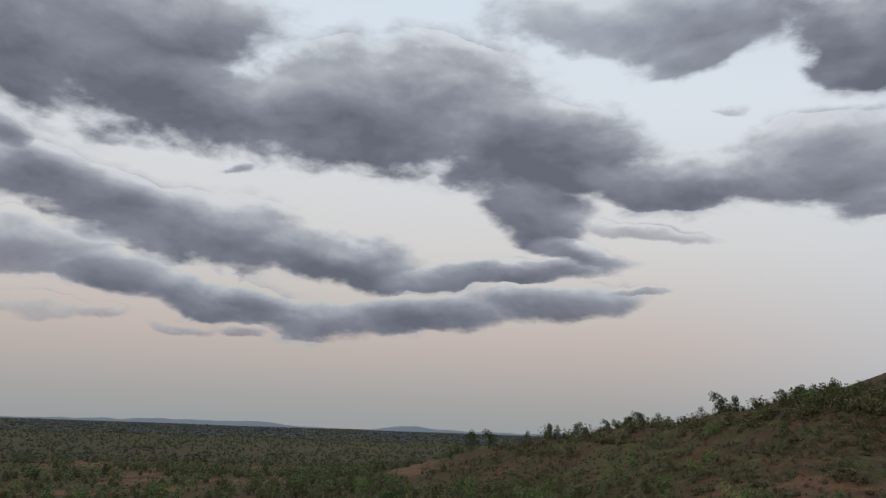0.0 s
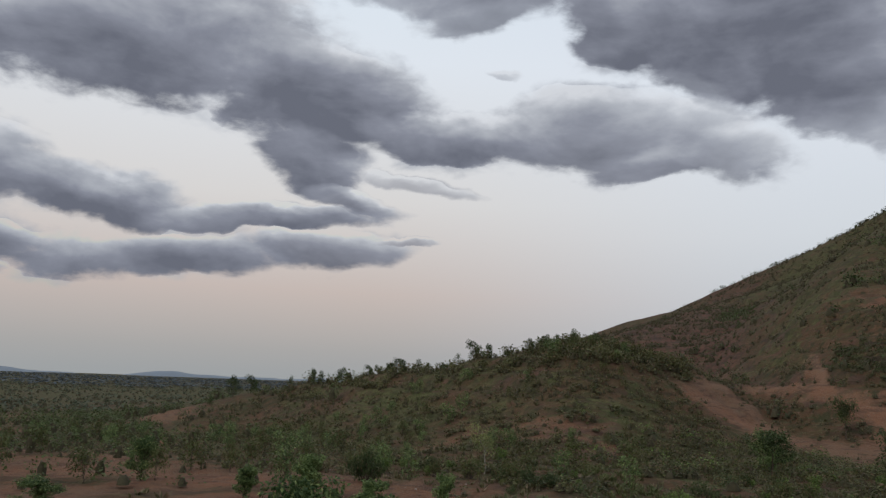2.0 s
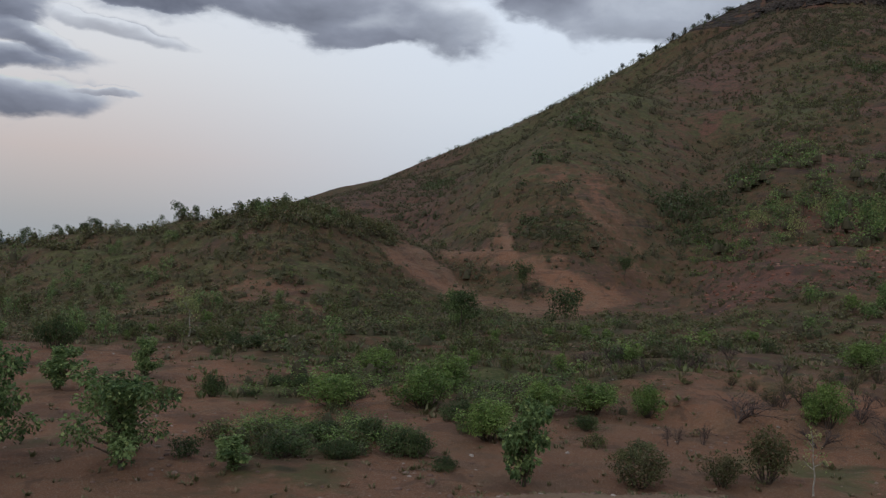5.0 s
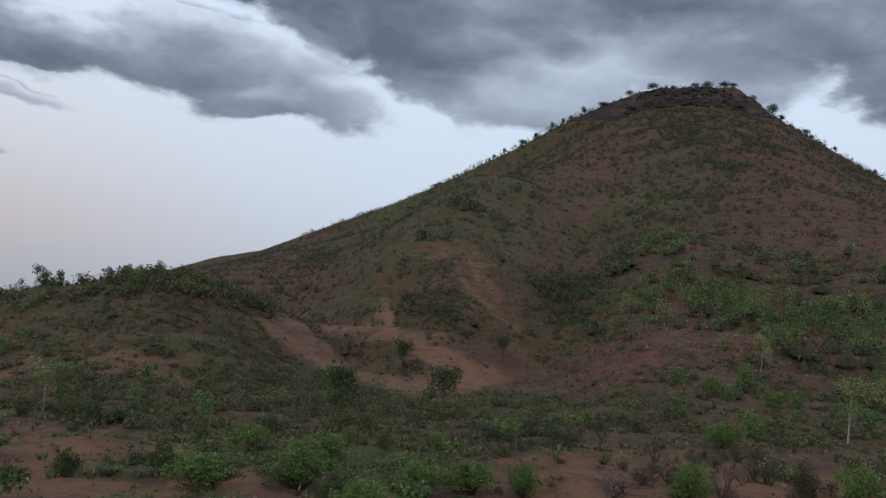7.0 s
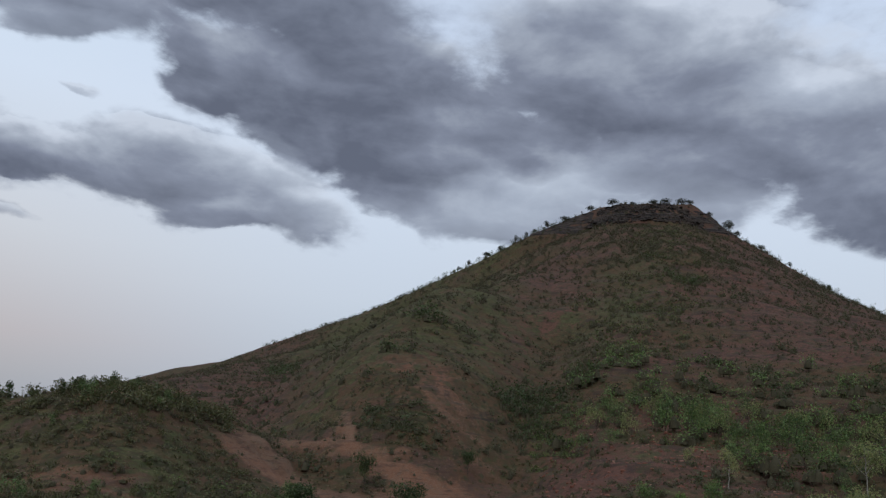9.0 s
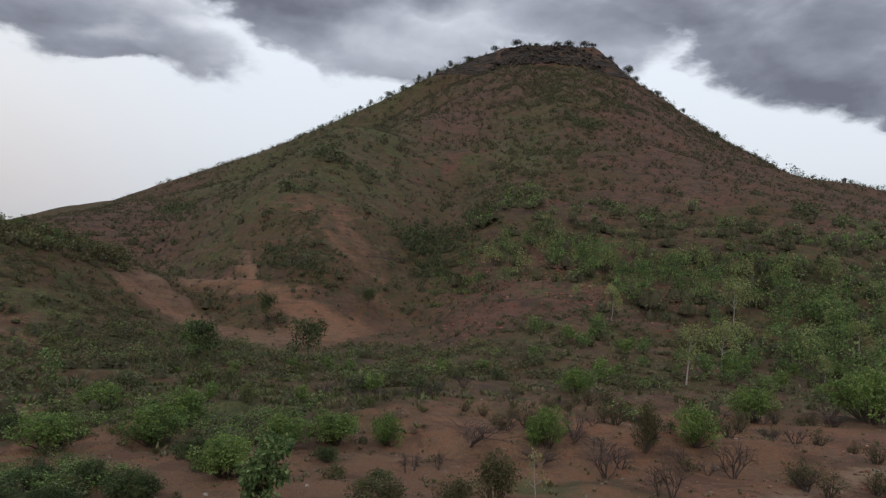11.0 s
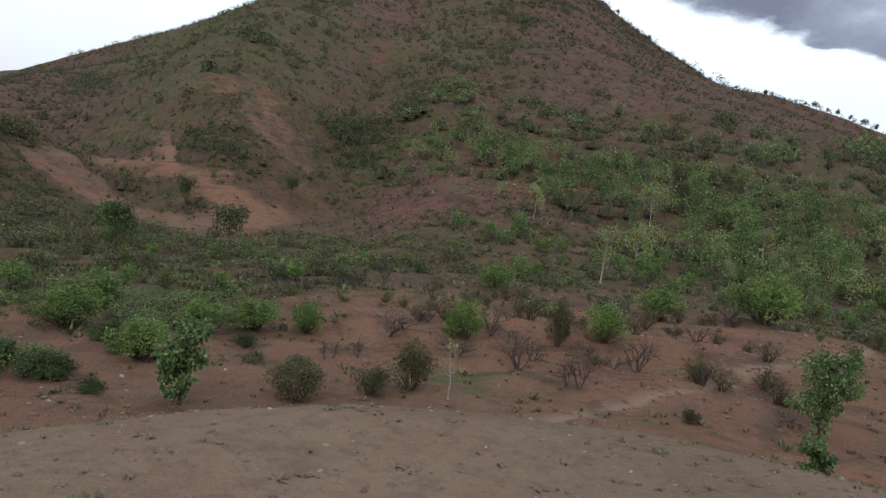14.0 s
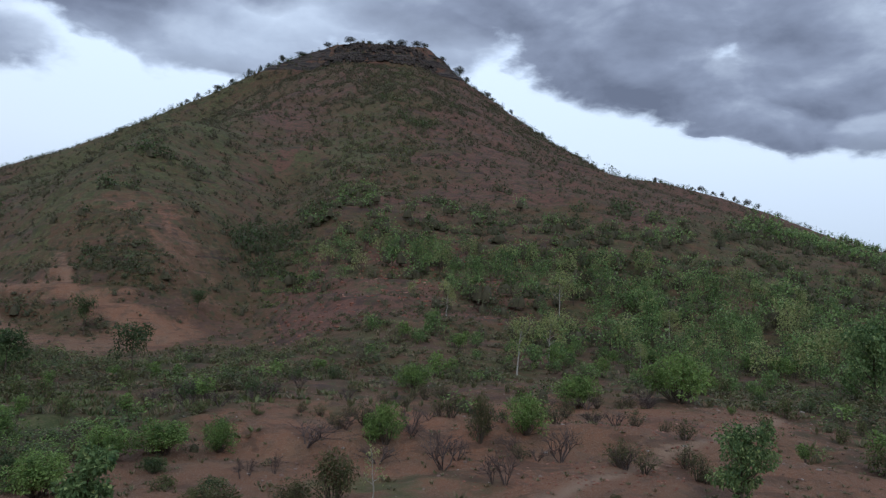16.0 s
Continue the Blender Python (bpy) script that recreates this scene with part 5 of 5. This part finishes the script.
    scatter("far_woods", distant, p, s * 3.0, s * 0.8, M_HAZY, "far woods across the plain, tinted with haze", "trees", 27)
    # grass
    blades = [tuft(s, 14) for s in (230, 231, 232)]
    p = spots(308, 13500, -4, 102, 24, 125, lambda x, y, z: np.clip(open_of(x, y)[0] - 0.25, 0, 1) * (0.3 + 0.7 * smooth(-0.2, 0.3, perlin(x / 4, y / 4, 68))), 1.6)
    q = spots(314, 6500, 18, 66, 33, 84, lambda x, y, z: np.clip(1.05 - zones(x, y, z)[0], 0, 1) * smooth(-0.05, 0.35, perlin(x / 6, y / 6, 86)) * smooth(66, 48, np.degrees(np.arctan2(x, y))), 1.4)
    scatter("valley_grass", blades, q, sizes(len(q), 0.5, 1.1, 33), sizes(len(q), 0.2, 0.5, 34), M_SOFT, "soft green grass and weeds in the valley", "grass", 35, 0.02)
    q = spots(322, 1300, 26, 100, 5.5, 16, lambda x, y, z: 0.2 + 0.8 * smooth(-0.1, 0.4, perlin(x / 2.2, y / 2.2, 89)), 1.5)
    scatter("grass_litter", blades, q, sizes(len(q), 0.08, 0.24, 67), sizes(len(q), 0.015, 0.045, 68), M_GRASS, "trodden dry grass on the earth mound", "grass", 69, 0.005)
    q = spots(315, 2200, 10, 98, 17, 45, lambda x, y, z: 0.3 + 0.7 * smooth(0.0, 0.4, perlin(x / 3, y / 3, 85)), 1.4)
    scatter("dry_tufts", blades, q, sizes(len(q), 0.2, 0.5, 36), sizes(len(q), 0.06, 0.2, 37), M_GRASS, "low dry grass tufts on the bare flat", "grass", 38, 0.01)
    scatter("grass", blades, p, sizes(len(p), 0.5, 1.1, 12), sizes(len(p), 0.2, 0.55, 13), M_GRASS, "thin dry grass between the bushes", "grass", 18, 0.02)


def places(seed, count, az0, az1, d0, d1, keep, lo, hi, wide, most):
    """Bearing, distance, height and width of single plants in a sector."""
    rng = np.random.default_rng(seed)
    p = spots(seed, count, az0, az1, d0, d1, keep, 1.6)[:most]
    h = rng.uniform(lo, hi, len(p))
    return [(math.degrees(math.atan2(x, y)), math.hypot(x, y), float(a), float(a * rng.uniform(*wide))) for (x, y), a in zip(p, h)]


def plant_vale():
    plant_group("bush", [bush_model(s, 1.0, 1.5, m, 480, 0.12, 9) for s, m in ((130, M_SCRUB), (131, M_BUSH), (132, M_DARK))],
                places(401, 1400, 8, 99, 33, 66, keep_vale, 0.5, 1.3, (1.1, 1.8), 110), (1.0, 1.5),
                "leafy green bush on the valley floor", "bush", "bushes of the valley floor", "foliage", "stem")
    plant_group("tree", [slim_tree_model(s, 3.6, 2.9, m, M_BARK, 320, 0.3, 0.14, 0.22) for s, m in ((140, M_BELT), (141, M_BELT), (142, M_PALE), (143, M_BELT))],
                places(402, 800, 57, 99, 72, 135, lambda x, y, z: belt_of(x, y), 2.0, 4.4, (0.65, 1.0), 210), (3.6, 2.9),
                "slim green tree in the open wood below the hill", "tree", "trees of the open wood")
    plant_group("bush", [bush_model(s, 1.8, 2.4, m, 480, 0.2, 10) for s, m in ((160, M_BUSH), (161, M_BELT), (162, M_BELT))],
                places(404, 700, 61, 99, 62, 92, lambda x, y, z: (0.25 + 0.75 * smooth(-0.2, 0.25, perlin(x / 10, y / 10, 81))) * (1 - 0.85 * inside(x, y, GRAVEL_FLAT, 3.0)), 1.1, 2.4, (1.1, 1.6), 60), (1.8, 2.4),
                "bright green bush at the edge of the wood", "bush", "bushes at the edge of the wood", "foliage", "stem")
    plant_group("bush", [bush_model(s, 0.55, 1.3, m, 700, 0.08, 12) for s, m in ((180, M_DARK), (181, M_SCRUB), (182, M_SCRUB))],
                places(406, 420, 14, 55, 23, 38, lambda x, y, z: smooth(0.0, 0.35, perlin(x / 5, y / 5, 83)), 0.3, 0.7, (1.8, 2.6), 44), (0.55, 1.3),
                "low scrubby bush on bare red ground", "bush", "low scrub of the flat", "foliage", "stem")
    plant_group("bush", [bush_model(s, 0.9, 1.4, M_OLIVE, 520, 0.075, 18) for s in (190, 191)],
                places(407, 420, 52, 88, 29, 46, lambda x, y, z: smooth(-0.1, 0.3, perlin(x / 5, y / 5, 84)), 0.5, 1.1, (1.2, 1.8), 36), (0.9, 1.4),
                "brownish bush with thin leaves on the eroded bank", "bush", "brown bushes of the bank", "foliage", "stem")
    plant_group("dead_shrub", [(twig_shrub_model(s, 1.1, 1.4), None) for s in (170, 171)],
                places(405, 300, 50, 86, 29, 48, lambda x, y, z: smooth(-0.1, 0.3, perlin(x / 6, y / 6, 82)), 0.6, 1.2, (1.0, 1.5), 32), (1.1, 1.4),
                "leafless brown brush on the eroded red bank", "shrub", "brown brush", "crown", "stem")
    plant_group("sapling", [slim_tree_model(s, 2.0, 1.5, m, M_BARK, 400, 0.2, 0.06, 0.24) for s, m in ((150, M_SCRUB), (151, M_BROAD))],
                places(403, 900, -34, 30, 48, 108, keep_knoll, 1.0, 2.2, (0.6, 1.0), 130), (2.0, 1.5),
                "small bushy green tree on red earth", "tree", "small trees of the lower slope")


plant_vale()
build_scrub()


def pebble(seed):
    bm = bmesh.new()
    bmesh.ops.create_icosphere(bm, subdivisions=1, radius=0.5)
    rng = np.random.default_rng(seed)
    v = np.array([p.co[:] for p in bm.verts])
    f = np.array([[q.index for q in g.verts] for g in bm.faces])
    bm.free()
    v = v * (1 + rng.uniform(-0.25, 0.25, (len(v), 1))) * (1, rng.uniform(0.6, 0.9), rng.uniform(0.35, 0.6))
    return v, f


def build_stones():
    kinds = [pebble(s) for s in range(240, 246)]
    rng = np.random.default_rng(9)
    p = spots(310, 5500, 26, 100, 5.0, 15.5, lambda x, y, z: 0.35 + 0.65 * smooth(-0.2, 0.5, perlin(x / 1.5, y / 1.5, 71)), 1.4)
    s = 0.014 + 0.075 * rng.uniform(0, 1, len(p)) ** 4
    scatter("gravel", kinds, p, s, s, M_STONE, "small pale stones on bare earth", "gravel", 21, 0.0)
    p = spots(311, 10000, 5, 100, 17, 62, lambda x, y, z: 0.08 + 0.92 * smooth(0.0, 0.5, perlin(x / 5, y / 5, 72)), 1.3)
    s = 0.04 + 0.22 * rng.uniform(0, 1, len(p)) ** 3
    scatter("scree", kinds, p, s, s, M_STONE, "broken stones on the eroded flat", "stones", 22, 0.0)
    p = spots(312, 5000, 52, 80, 88, 150, lambda x, y, z: zones(x, y, z)[2], 1.3)
    s = 0.15 + 0.7 * rng.uniform(0, 1, len(p)) ** 4
    scatter("red_scree", kinds, p, s, s, M_REDSTONE, "broken dark red rock on the lower slope", "rocks", 23, 0.05)
    p = spots(321, 6500, 66, 96, 22, 60, lambda x, y, z: np.exp(-(along(x, y, [(76, 28.5), (80, 31), (83, 34.5), (86, 40), (88, 46), (90, 54)]) / 3.2) ** 2), 1.2)
    s = 0.03 + 0.17 * rng.uniform(0, 1, len(p)) ** 3
    scatter("path_stones", kinds, p, s, s, M_REDSTONE, "broken red stones beside the footpath", "stones", 26, 0.0)


build_stones()


def build_cliff():
    """A broken rock face round the top of the hill, stepped in uneven courses."""
    out = np.linspace(12, 90, 400)
    turns, levels = np.linspace(-112, 112, 240), np.arange(126.6, 146.2, 0.62)
    rows = []
    for turn in turns:
        a = radians(turn + 242.3)
        z = terrain(SUMMIT[0] + out * math.sin(a), SUMMIT[1] + out * math.cos(a))
        foot = np.interp(-levels, -np.minimum.accumulate(z), out)
        course = np.floor(levels / 2.1 + 0.35 * perlin(turn / 14 + 0 * levels, 0 * levels, 33))
        wide = 0 * levels + turn
        push = 1.5 * perlin(wide / 9, course * 3.7 + 0.5, 30) + 1.0 * perlin(wide / 2.6, course * 1.9 + 0.5, 31) + 0.7 * perlin(wide / 1.6, levels / 1.1, 32)
        push = push + 0.75 - 0.2 * smooth(55, 80, abs(wide)) - 2.4 * smooth(92, 110, abs(wide)) - 2.4 * smooth(130.5, 127, levels) - 1.5 * smooth(143.2, 145.5, levels)
        r = foot + np.clip(push, -2.5, 2.6)
        rows.append(np.stack([SUMMIT[0] + r * math.sin(a), SUMMIT[1] + r * math.cos(a), levels + 0.25 * perlin(wide / 3, levels / 2, 34)], 1))
    m = len(levels)
    faces = [(i * m + j, i * m + j + 1, (i + 1) * m + j + 1, (i + 1) * m + j) for i in range(len(turns) - 1) for j in range(m - 1)]
    tagged(new("summit_cliff", mesh_of("summit_cliff", np.concatenate(rows), faces, M_CLIFF)), "dark banded rock face under the flat summit", "cliff", kind="structure")


build_cliff()
